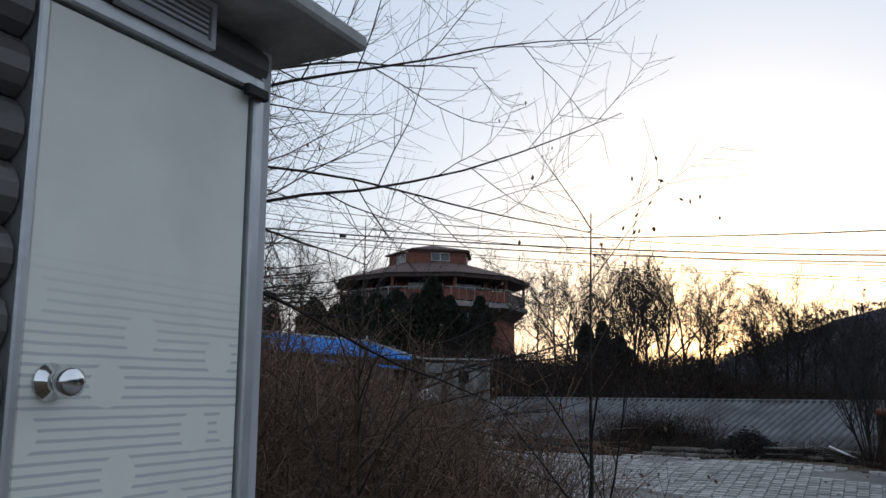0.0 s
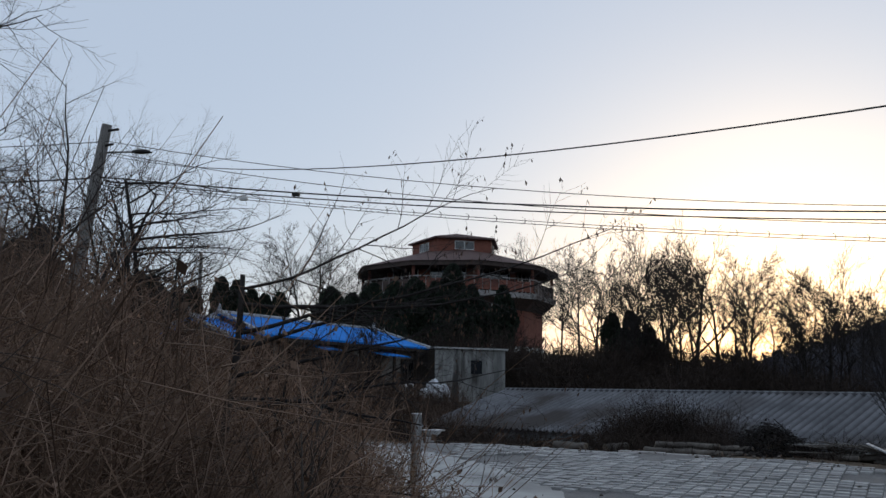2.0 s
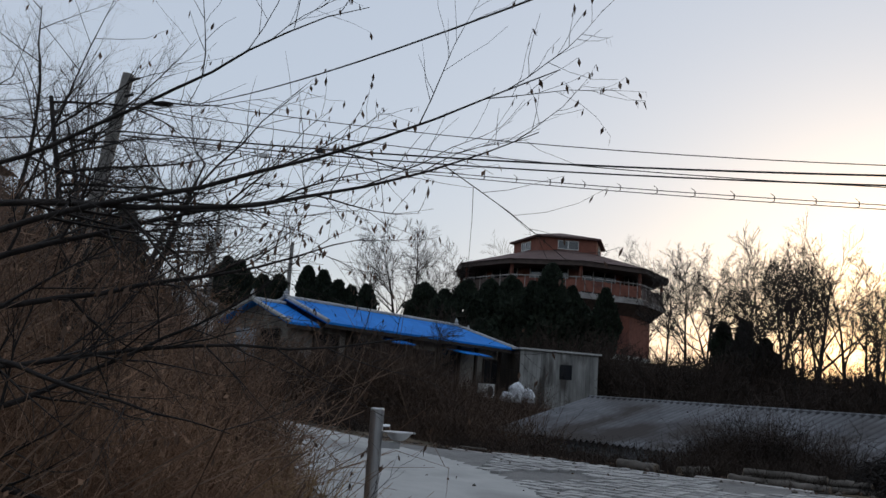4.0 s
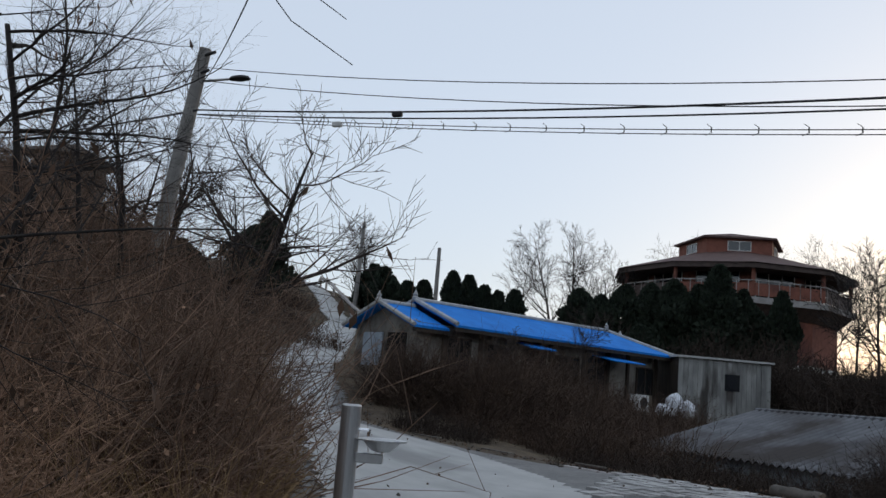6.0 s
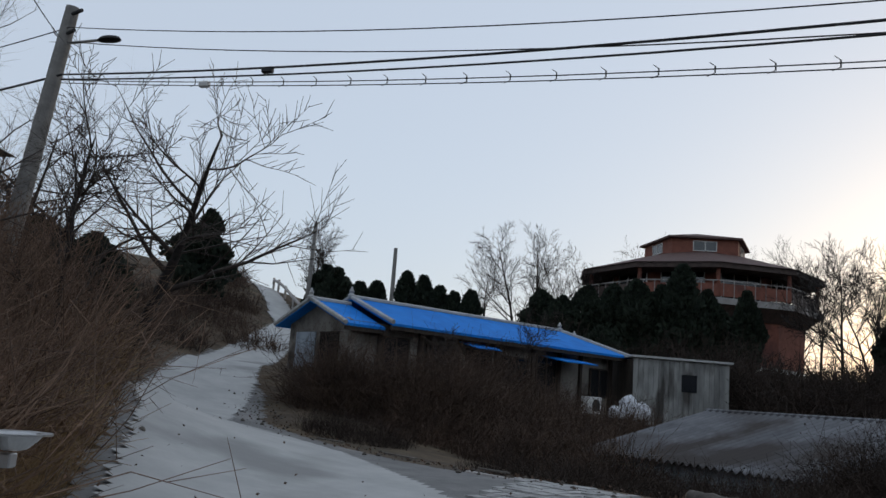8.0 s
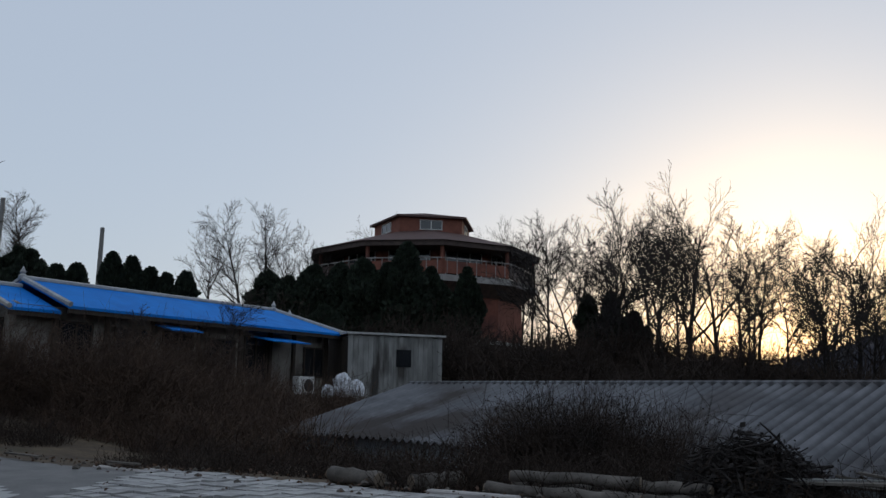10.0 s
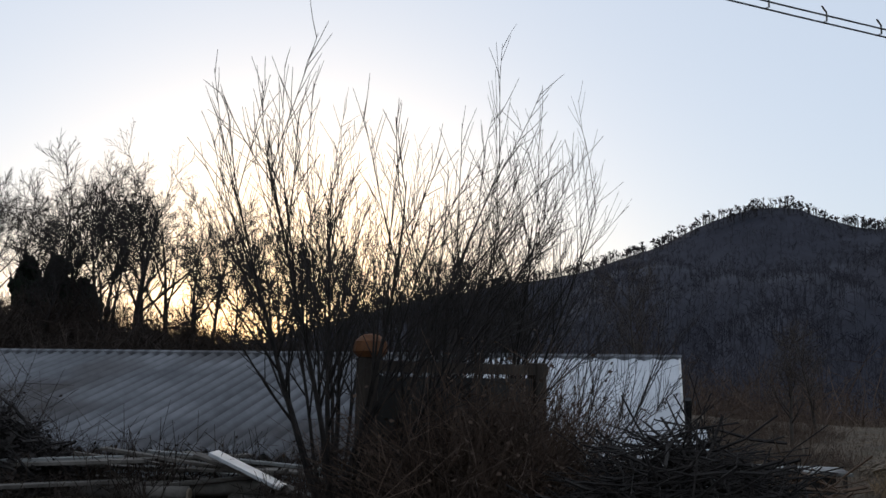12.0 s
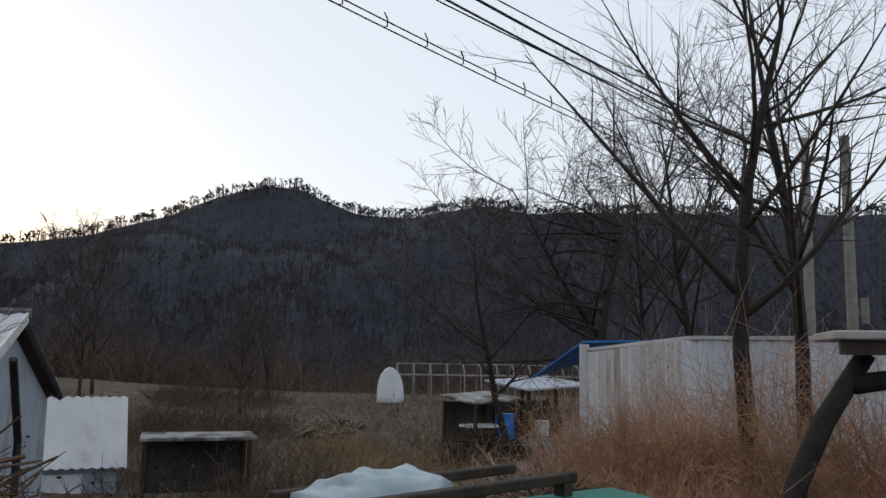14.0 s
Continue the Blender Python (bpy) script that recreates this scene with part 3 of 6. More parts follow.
shed = empty("long_shed", pose(2.29, 35.76, -1.9, 0, 0, math.degrees(math.atan2(-13.32, 13.82))), "long low shed with a weathered grey corrugated roof", "shed")
SL, SH = 19.2, 3.1
part("wall", prism(0.25, SL - 0.2, [(-3.9, 0), (3.9, 0), (3.9, 1.85), (0, SH - 0.12), (-3.9, 1.85)]), M_PALEBLUEWALL, shed, "pale blue-grey sheet wall")
v, f = corrugated(0, 16.2, 0, SH, -4.25, 1.87, wave=0.24, amp=0.045, sag=0.05)
part("roof_sheet", mesh_of("roof_sheet", v, f, M_GREYROOF), None, shed, "dirty grey corrugated sheets")
# the last stretch of this slope is drawn whiter than the grey sheets
v, f = corrugated(16.22, SL, 0, SH + 0.01, -4.25, 1.92, wave=0.28, amp=0.018)
part("roof_sheet", mesh_of("roof_sheet", v, f, M_WHITEMETAL), None, shed, "whitish sheet metal at the end of the roof")
v, f = corrugated(0, SL, 0, SH, 4.25, 1.87, wave=0.24, amp=0.045, sag=0.05)
part("roof_sheet", mesh_of("roof_sheet", v, f, M_GREYROOF), None, shed)
part("ridge_cap", rodded((-0.05, 0, SH + 0.0), (SL + 0.05, 0, SH + 0.0), 0.07, n=6), M_GREYROOF, shed)
part("verge_trim", prism(SL, SL + 0.03, [(-4.3, 1.78), (0, SH - 0.1), (0, SH + 0.03), (-4.3, 1.94)]), M_WHITEPAINT, shed)
bm = rodded((SL + 0.1, -1.3, SH - 0.55), (SL + 0.1, -0.6, SH - 1.5), 0.045)
rod(bm, (SL + 0.1, -0.6, SH - 1.5), (SL + 0.1, -0.6, 0.2), 0.045)
part("drainpipe", bm, M_BLACK, shed, "dark drainpipe")

# ---- blue-roofed house ----
house = empty("house", pose(-8.72, 34.93, 0.75, 0, 0, 61.7), "low old house with bright blue roof and grimy, shade-darkened plaster walls", "house")
HB = 0.75
part("wall", boxed(-1.1, 11.0, -1.7, 1.7, -0.4, 2.35), M_PLASTER, house, "grimy cream plaster wall with brush shade in its colour")
part("gable", prism(-1.1, -0.98, [(-1.7, 2.35), (1.7, 2.35), (0, 2.9)]), M_PLASTER, house)


def roof_slab(profile_pts, thick=0.08):
    bm = bmesh.new()
    top = [bm.verts.new(p) for p in profile_pts]
    bot = [bm.verts.new((p[0], p[1], p[2] - thick)) for p in profile_pts]
    bm.faces.new(top)
    bm.faces.new(bot[::-1])
    for i in range(len(top)):
        j = (i + 1) % len(top)
        bm.faces.new((top[i], top[j], bot[j], bot[i]))
    return bm


RZ, EZ = 3.22, 2.36
part("roof", roof_slab([(0, 0, RZ), (0, -2.3, EZ), (11.6, -2.3, EZ), (10.1, 0, RZ)]), M_BLUEROOF, house, "bright blue roof slope")
part("roof", roof_slab([(10.1, 0, RZ), (11.6, 2.3, EZ), (0, 2.3, EZ), (0, 0, RZ)]), M_BLUEROOF, house, "bright blue roof slope")
part("roof", roof_slab([(10.1, 0, RZ), (11.6, -2.3, EZ), (11.6, 2.3, EZ)]), M_BLUEROOF, house, "bright blue hip end")
part("roof", roof_slab([(-1.5, 0, 2.98), (-1.5, -2.0, 2.22), (-0.03, -2.0, 2.22), (-0.03, 0, 2.98)]), M_BLUEROOF, house, "lower blue roof slope")
part("roof", roof_slab([(-0.03, 0, 2.98), (-0.03, 2.0, 2.22), (-1.5, 2.0, 2.22), (-1.5, 0, 2.98)]), M_BLUEROOF, house, "lower blue roof slope")
part("roof", roof_slab([(10.9, 0, 2.98), (10.9, -1.6, 2.5), (12.0, -2.1, 2.18), (11.8, 0, 2.8)]), M_BLUEROOF, house, "small lower blue roof")
for p, q in (((0, 0, RZ), (10.1, 0, RZ)), ((0, 0, RZ), (0, -2.35, EZ)), ((0, 0, RZ), (0, 2.35, EZ)), ((10.1, 0, RZ), (11.6, -2.3, EZ)), ((10.1, 0, RZ), (11.6, 2.3, EZ)), ((-1.5, 0, 2.98), (-1.5, -2.05, 2.2)), ((-1.5, 0, 2.98), (-1.5, 2.05, 2.2)), ((-1.5, 0, 2.98), (0, 0, 2.98)), ((11.0, 0, 2.99), (12.0, -2.1, 2.2))):
    part("ridge_tiles", rodded(Vector(p) + Vector((0, 0, 0.03)), Vector(q) + Vector((0, 0, 0.03)), 0.075, n=6), M_RIDGE, house, "pale cement ridge")
for x in (-1.5, 0, 10.1, 11.0):
    z = RZ if x in (0, 10.1) else 2.98
    bm = turned([(0.10, 0), (0.13, 0.08), (0.06, 0.14), (0.09, 0.2), (0.05, 0.27), (0.01, 0.36)], 8)
    bmesh.ops.translate(bm, vec=(x, 0, z), verts=bm.verts)
    part("finial", bm, M_RIDGE, house, "pale cement ridge ornament")
part("eave_board", boxed(0.02, 11.5, -2.28, -2.2, EZ - 0.2, EZ - 0.085), M_DARKWOOD, house)
part("eave_board", boxed(-1.45, -0.05, -1.98, -1.9, 2.02, 2.135), M_DARKWOOD, house)
for x in (0.0, 1.6, 3.2, 5.0, 6.8, 8.2, 9.4, 11.2):
    part("post", boxed(x - 0.07, x + 0.07, -1.8, -1.66, -0.2, 2.3, bevel=0.01), M_DARKWOOD, house)
for x0, x1, z0, z1 in ((0.15, 1.1, 0.0, 1.95), (1.9, 3.0, 0.5, 1.9), (3.6, 4.7, 0.4, 1.9), (5.3, 6.5, 0.6, 1.8), (7.0, 8.0, 0.0, 2.0), (10.0, 11.0, 0.75, 1.75)):
    w = part("window", boxed(x0, x1, -1.76, -1.71, z0, z1), M_GLASS, house, "dark dusty window opening")
    for a_, b_, c_, d_ in ((x0 - 0.05, x1 + 0.05, z0 - 0.05, z0), (x0 - 0.05, x1 + 0.05, z1, z1 + 0.05), (x0 - 0.05, x0, z0, z1), (x1, x1 + 0.05, z0, z1), ((x0 + x1) / 2 - 0.025, (x0 + x1) / 2 + 0.025, z0, z1)):
        part("window_frame", boxed(a_, b_, -1.79, -1.74, c_, d_), M_DARKWOOD, w)
part("awning", roof_slab([(7.2, -1.7, 2.05), (7.2, -2.9, 1.85), (9.0, -2.9, 1.85), (9.0, -1.7, 2.05)], 0.04), M_BLUEROOF, house, "small blue awning over the door")
part("awning", roof_slab([(3.2, -1.7, 2.15), (3.2, -2.6, 1.95), (4.4, -2.6, 1.95), (4.4, -1.7, 2.15)], 0.04), M_BLUEROOF, house, "small blue awning")
part("gable_window", boxed(-1.16, -1.11, -1.2, -0.2, 0.9, 2.0), M_GLASS, house, "glazed porch panel")
part("gable_window", boxed(-1.16, -1.11, 0.1, 1.2, 0.9, 2.0), M_PALEBLUEWALL, house, "grey-blue porch panel")

# board-clad shed beside the house
bs = empty("board_shed", pose(-0.9, 43.2, 0.6, 0, 0, 28), "pale weathered board shed with a flat roof", "shed")
rngb = random.Random(8)
for i in range(19):
    x = i * 0.2
    part("board", boxed(x + 0.006, x + 0.194, -0.03 + rngb.uniform(-0.008, 0.008), 0.0, 0.0, 2.45 + rngb.uniform(-0.03, 0.03)), M_BOARD, bs)
part("body", boxed(0.02, 3.78, 0.01, 2.6, 0, 2.4), M_DARKWOOD, bs)
part("roof", boxed(-0.1, 3.9, -0.15, 2.7, 2.47, 2.55), M_RIDGE, bs, "thin pale roof edge")
part("window", boxed(1.9, 2.5, -0.06, -0.035, 1.3, 1.95), M_GLASS, bs, "small dark window")

# ---- ten-sided restaurant building on the rise ----
BX, BY, BROT = -1.0, 73.0, -76.1
bld = empty("round_building", pose(BX, BY, 0, 0, 0, BROT), "ten-sided red brick building with a balcony and a five-sided lantern roof", "building")


def ngon(n, r, z, rot=0.0):
    return [(r * math.cos(2 * math.pi * i / n + rot), r * math.sin(2 * math.pi * i / n + rot), z) for i in range(n)]


def loft(rings, cap=True):
    bm = bmesh.new()
    vs = [[bm.verts.new(p) for p in ring] for ring in rings]
    for a, b in zip(vs, vs[1:]):
        n = len(a)
        for i in range(n):
            bm.faces.new((a[i], a[(i + 1) % n], b[(i + 1) % n], b[i]))
    if cap:
        bm.faces.new(vs[0][::-1])
        bm.faces.new(vs[-1])
    return bm


D = 10
part("lower_wall", loft([ngon(D, 7.1, 2.0), ngon(D, 7.1, 7.5)]), M_BRICK, bld, "red brick drum")
part("plinth", loft([ngon(D, 7.25, 1.8), ngon(D, 7.25, 4.4)]), M_WHITEPAINT, bld, "whitewashed base")
part("soffit", loft([ngon(D, 7.2, 7.2), ngon(D, 8.1, 8.0)]), M_FASCIA, bld)
part("balcony_slab", loft([ngon(D, 8.25, 8.0), ngon(D, 8.25, 8.4)]), M_BALCONY, bld, "grimy white balcony edge")
part("upper_wall", loft([ngon(D, 6.2, 8.5), ngon(D, 6.2, 10.75)]), M_BRICK, bld)
part("fascia", loft([ngon(D, 8.4, 10.25), ngon(D, 8.4, 10.58)]), M_FASCIA, bld, "brown eaves board")
part("main_roof", loft([ngon(D, 8.55, 10.58), ngon(D, 3.2, 12.15)]), M_SHINGLE, bld, "low brown shingle roof")
LROT = 2 * math.pi / 10
part("lantern", loft([ngon(5, 3.75, 11.7, LROT), ngon(5, 3.75, 13.05, LROT)]), M_BRICK, bld, "five-sided brick lantern")
part("lantern_roof", loft([ngon(5, 4.15, 13.05, LROT), ngon(5, 4.15, 13.17, LROT), ngon(5, 0.15, 14.0, LROT)]), M_SHINGLE, bld, "low brown lantern roof")
r5 = 3.75 * math.cos(math.pi / 5)
for k in range(5):
    m = pose(0, 0, 0, 0, 0, math.degrees(LROT) + 36 + 72 * k)
    w = part("lantern_window", boxed(r5 + 0.004, r5 + 0.03, -0.75, 0.75, 12.25, 12.85), M_GLASS, bld, "pair of lantern windows")
    w.matrix_basis = m
    for y0, y1, z0, z1 in ((-0.8, 0.8, 12.2, 12.25), (-0.8, 0.8, 12.85, 12.9), (-0.8, -0.75, 12.25, 12.85), (0.75, 0.8, 12.25, 12.85), (-0.03, 0.03, 12.25, 12.85)):
        part("window_frame", boxed(r5 + 0.01, r5 + 0.06, y0, y1, z0, z1), M_WHITEPAINT, w)
for k in range(D):
    am, av = 36 * k + 18, 36 * k
    apo = math.cos(math.pi / 10)
    x, y = 7.9 * math.cos(radians(av)), 7.9 * math.sin(radians(av))
    part("column", rodded((x, y, 8.5), (x, y, 10.6), 0.13, n=8), M_BRICK, bld, "round balcony column")
    m = pose(0, 0, 0, 0, 0, am)
    rail = part("railing", boxed(8.05 * apo - 0.03, 8.05 * apo + 0.03, -2.45, 2.45, 9.45, 9.52), M_BALCONY, bld, "pale balcony rail")
    rail.matrix_basis = m
    for j in range(-3, 4):
        part("baluster", boxed(8.05 * apo - 0.025, 8.05 * apo + 0.025, j * 0.72 - 0.025, j * 0.72 + 0.025, 8.4, 9.45), M_BALCONY, rail)
    part("infill", boxed(8.05 * apo - 0.012, 8.05 * apo + 0.012, -2.4, 2.4, 8.5, 9.3), M_FASCIA if k % 3 else M_BRICK, rail, "brownish infill panel")
    wd = part("glazing", boxed(6.2 * apo + 0.004, 6.2 * apo + 0.03, -1.4, 1.4, 8.6, 10.4), M_GLASS, bld, "dark sliding glass doors")
    wd.matrix_basis = m
    for y0 in (-1.4, -0.5, 0.45, 1.35):
        part("window_frame", boxed(6.2 * apo + 0.02, 6.2 * apo + 0.07, y0, y0 + 0.06, 8.6, 10.4), M_WHITEPAINT, wd)
    if k % 2 == 0:
        lw = part("lower_window", boxed(7.1 * apo + 0.004, 7.1 * apo + 0.03, -0.5, 0.5, 4.9, 6.2), M_GLASS, bld)
        lw.matrix_basis = m
part("downpipe", rodded((7.25 * math.cos(radians(10)), 7.25 * math.sin(radians(10)), 2), (7.25 * math.cos(radians(10)), 7.25 * math.sin(radians(10)), 8.1), 0.07), M_WHITEPAINT, bld, "white downpipe")

# ---- toilet cabin by the start of the walk ----
DA = math.degrees(math.atan2(0.61, 0.31))
cabin = empty("toilet_cabin", pose(-0.885, 1.74, 0.35, 0, 0, DA), "small cabin with a dark log-look wall and a cream door", "cabin")
DH0, DH1 = 0.30, 1.985
for j in range(15):
    z = 0.2 + j * 0.135
    part("log", rodded((-1.6, 0.03, z), (-0.04, 0.03, z), 0.072, n=14), M_LOGWALL, cabin, "dark rounded wall log")
for j in range(1):
    z = DH1 + 0.105 + j * 0.135
    part("log", rodded((-0.07, 0.03, z), (0.735, 0.03, z), 0.072, n=14), M_LOGWALL, cabin, "dark rounded wall log")
part("cabin_wall", boxed(-1.6, 0.76, 0.08, 1.5, 0.1, 2.15), M_DARKSHEET, cabin)
part("corner_trim", boxed(0.715, 0.765, -0.03, 0.075, 0.1, 2.14, bevel=0.006), M_WHITEMETAL, cabin, "pale metal corner trim")
dr = part("door", boxed(0.0, 0.66, -0.035, 0.005, DH0, DH1, bevel=0.004), M_DOOR, cabin, "cream door panel with faded horizontal streaks")
for x0, x1, z0, z1 in ((-0.032, -0.008, DH0 - 0.05, DH1 + 0.05), (0.668, 0.71, DH0 - 0.05, DH1 + 0.05), (-0.008, 0.668, DH1 + 0.01, DH1 + 0.05), (-0.008, 0.668, DH0 - 0.05, DH0 - 0.01)):
    part("door_frame", boxed(x0, x1, -0.05, 0.03, z0, z1, bevel=0.005), M_ALU, cabin, "aluminium door frame")
bm = turned([(0.04, 0), (0.04, 0.006), (0.018, 0.012), (0.016, 0.03), (0.028, 0.042), (0.034, 0.058), (0.031, 0.074), (0.018, 0.082)], 24)
bmesh.ops.rotate(bm, matrix=Matrix.Rotation(radians(90), 3, "X"), verts=bm.verts)
bmesh.ops.translate(bm, vec=(0.07, -0.036, 1.165), verts=bm.verts)
kn = part("knob", bm, M_CHROME, dr, "round chrome door knob")
for poly in kn.data.polygons:
    poly.use_smooth = True
cl = part("door_closer", boxed(0.61, 0.70, -0.075, -0.052, DH1 - 0.02, DH1 + 0.012, bevel=0.004), M_BLACK, cabin, "black latch at the door corner")
V0 = DH1 + 0.062
vent = part("vent", boxed(0.16, 0.46, -0.055, -0.045, V0, V0 + 0.11), M_BLACK, cabin, "louvred vent grille")
for j in range(6):
    part("slat", boxed(0.172, 0.448, -0.068, -0.056, V0 + 0.012 + j * 0.0155, V0 + 0.020 + j * 0.0155), M_WHITEMETAL, vent)
for x0, x1, z0, z1 in ((0.15, 0.47, V0 - 0.01, V0 + 0.008), (0.15, 0.47, V0 + 0.102, V0 + 0.118), (0.15, 0.168, V0 + 0.008, V0 + 0.102), (0.452, 0.47, V0 + 0.008, V0 + 0.102)):
    part("grille_frame", boxed(x0, x1, -0.075, -0.05, z0, z1), M_WHITEMETAL, vent)
part("roof", boxed(-1.8, 0.93, -0.26, 1.7, 2.17, 2.22, bevel=0.01), M_RIDGE, cabin, "flat roof with an overhanging dull eave")
for x in (-1.5, 0.65):
    for y in (0.2, 1.35):
        part("block", boxed(x - 0.1, x + 0.1, y - 0.1, y + 0.1, -0.4, 0.1), M_KERB, cabin, "concrete foot block")

# ---- drinking tap post ----
PZ = ground(0.7, 13.33)
tap = empty("tap_post", pose(0.7, 13.33, PZ - 0.05, 0, 0, 22), "stainless steel water tap post with a small bowl", "tap")
PT = 0.92 - PZ + 0.05
part("post", turned([(0.062, 0), (0.062, PT - 0.01), (0.056, PT)], 20), M_STEEL, tap)
bm = turned([(0.03, 0), (0.06, 0.008), (0.095, 0.04), (0.115, 0.064), (0.155, 0.068), (0.155, 0.076), (0.105, 0.074), (0.08, 0.04), (0.02, 0.018)], 24)
bmesh.ops.translate(bm, vec=(0.205, 0, PT - 0.275), verts=bm.verts)
part("bowl", bm, M_STEEL, tap, "shallow steel bowl with a flat rim")
part("bracket", boxed(0.05, 0.22, -0.035, 0.035, PT - 0.345, PT - 0.285, bevel=0.006), M_STEEL, tap, "boxed steel bracket under the bowl")
bm = rodded((0.05, 0, PT - 0.15), (0.12, 0, PT - 0.15), 0.012)
rod(bm, (0.12, 0, PT - 0.145), (0.12, 0, PT - 0.185), 0.01)
part("faucet", bm, M_CHROME, tap, "small chrome faucet")

# ---- utility poles and cables ----
def utility_pole(base, top, r0, r1, label):
    b, t = Vector(base), Vector(top)
    ob = empty("utility_pole", Matrix.Translation(b), label, "utility pole")
    part("shaft", rodded((0, 0, 0), t - b, r0, r1, n=14), M_POLE, ob)
    return ob, t - b


up, tv = utility_pole((-7.4, 20.4, 2.0), (-6.85, 20.5, 6.85), 0.16, 0.11, "grey concrete utility pole with a street lamp arm")
for f, s in ((0.97, 0.25), (0.90, 0.2)):
    c = tv * f
    part("insulator", rodded(c + Vector((0.08, -0.05, 0)), c + Vector((0.08 + s, -0.1, 0.02)), 0.03), M_BLACK, up)
c = tv * 0.87
bm = rodded(c, c + Vector((0.75, 0.1, 0.05)), 0.025)
part("lamp_arm", bm, M_STEEL, up)
bm = turned([(0.05, 0), (0.14, 0.05), (0.11, 0.13), (0.03, 0.17)], 12)
bmesh.ops.scale(bm, vec=(1.7, 0.8, 0.6), verts=bm.verts)
bmesh.ops.translate(bm, vec=c + Vector((0.85, 0.1, 0.0)), verts=bm.verts)
part("lamp_head", bm, M_BLACK, up, "dark street lamp head, unlit")
EP, ET = utility_pole((39.2, 15.7, -0.8), (39.15, 15.6, 8.2), 0.19, 0.13, "grey concrete utility pole behind bare trees")
part("crossarm", boxed(-0.06, 0.06, -0.8, 0.8, 8.2, 8.32), M_POLE, EP)
E2, ET2 = utility_pole((31.4, 14.0, -0.9), (31.35, 14.0, 6.2), 0.14, 0.11, "concrete utility pole with a meter box")
part("meter_box", boxed(0.0, 0.25, -0.35, -0.18, 2.6, 3.2, bevel=0.01), M_POLE, E2)
utility_pole((-16.5, 55.0, 4.0), (-16.5, 55.0, 9.4), 0.15, 0.11, "far dark utility pole among the trees")
utility_pole((-19.5, 50.6, 4.6), (-19.4, 50.6, 10.0), 0.14, 0.1, "utility pole beside the climbing lane")


def cable(p, q, sag, r, label="black overhead cable", hooks=0):
    p, q = Vector(p), Vector(q)
    n = 40
    pts = [p.lerp(q, i / n) - Vector((0, 0, sag * 4 * (i / n) * (1 - i / n))) for i in range(n + 1)]
    T = Tubes()
    T.add(pts, [r] * (n + 1), 5)
    ob = tagged(part("cable", T.mesh("cable", M_WIRE)), label, "cable")
    if hooks:
        for k in range(hooks):
            f = (k + 0.5) / hooks
            c = p.lerp(q, f) - Vector((0, 0, sag * 4 * f * (1 - f)))
            H = Tubes()
            H.add([c + Vector((0, 0, 0.07)), c + Vector((0.05, 0, 0.03)), c + Vector((0.05, 0, -0.04)), c + Vector((-0.02, 0, -0.07))], [0.008] * 4, 4)
            part("hook", H.mesh("hook", M_WIRE), None, ob)
    return ob


PTOP = Vector((-6.85, 20.5, 6.85))
WEST, EAST = Vector((-6.75, 20.4, 0)), Vector((31.3, 14.0, 0))
FAR_W = Vector((-34, 27, 10))


def up_z(v, z):
    return Vector((v.x, v.y, z))


cable(up_z(WEST, 6.45), up_z(EAST, 6.0), 1.85, 0.008, "thin overhead power line")
cable(up_z(WEST, 6.2), up_z(EAST, 5.7), 1.9, 0.008, "thin overhead power line")
cable(up_z(WEST, 5.64), up_z(EAST, 5.2), 1.12, 0.016, "thick black overhead cable")
cable(up_z(WEST, 5.56), up_z(EAST, 5.0), 1.14, 0.013, "black overhead cable below it")
cable(up_z(WEST, 5.55), up_z(EAST, 4.1), 1.1, 0.007, "thin messenger wire with lashing hooks", hooks=70)
cable(up_z(WEST, 5.5), up_z(EAST, 4.02), 1.1, 0.007, "second thin messenger wire")
cable(up_z(WEST, 6.45), FAR_W, 0.8, 0.010, "thin overhead power line")
cable(up_z(WEST, 5.64), FAR_W - Vector((0, 0, 1)), 0.8, 0.02, "thick black overhead cable")
cable(up_z(WEST, 6.15), (12.75, -1.2, 2.82), 1.22, 0.007, "thin black service cable")
for f, z, c in ((0.115, 5.1, M_BLACK), (0.085, 5.05, M_WHITEPAINT)):
    p = up_z(WEST.lerp(EAST, f), z)
    tagged(part("cable_joint", boxed(p.x - 0.08, p.x + 0.08, p.y - 0.04, p.y + 0.04, p.z - 0.04, p.z + 0.04, bevel=0.012), c), "small splice box hanging on the overhead cable", "splice box")

# ---- stall with dark sheet between two posts ----
st = empty("sheet_stall", pose(9.42, 18.6, -0.25, 0, 0, 8), "dark stall of posts and sheet, overgrown with brush", "stall")
for x in (0.0, 1.62):
    part("post", boxed(x - 0.06, x + 0.06, -0.06, 0.06, 0, 1.25, bevel=0.01), M_DARKWOOD, st)
part("panel", boxed(0.06, 1.56, -0.02, 0.02, 0.05, 1.12), M_TARPGREEN, st, "dark green sheet panel")
part("top_rail", boxed(-0.05, 1.7, -0.05, 0.05, 1.15, 1.23), M_DARKWOOD, st)
bm = turned([(0.09, 0), (0.125, 0.04), (0.115, 0.11), (0.06, 0.155), (0.01, 0.165)], 14)
bmesh.ops.translate(bm, vec=(0.02, 0, 1.25), verts=bm.verts)
part("pot", bm, M_ORANGE, st, "rusty orange upturned pot")

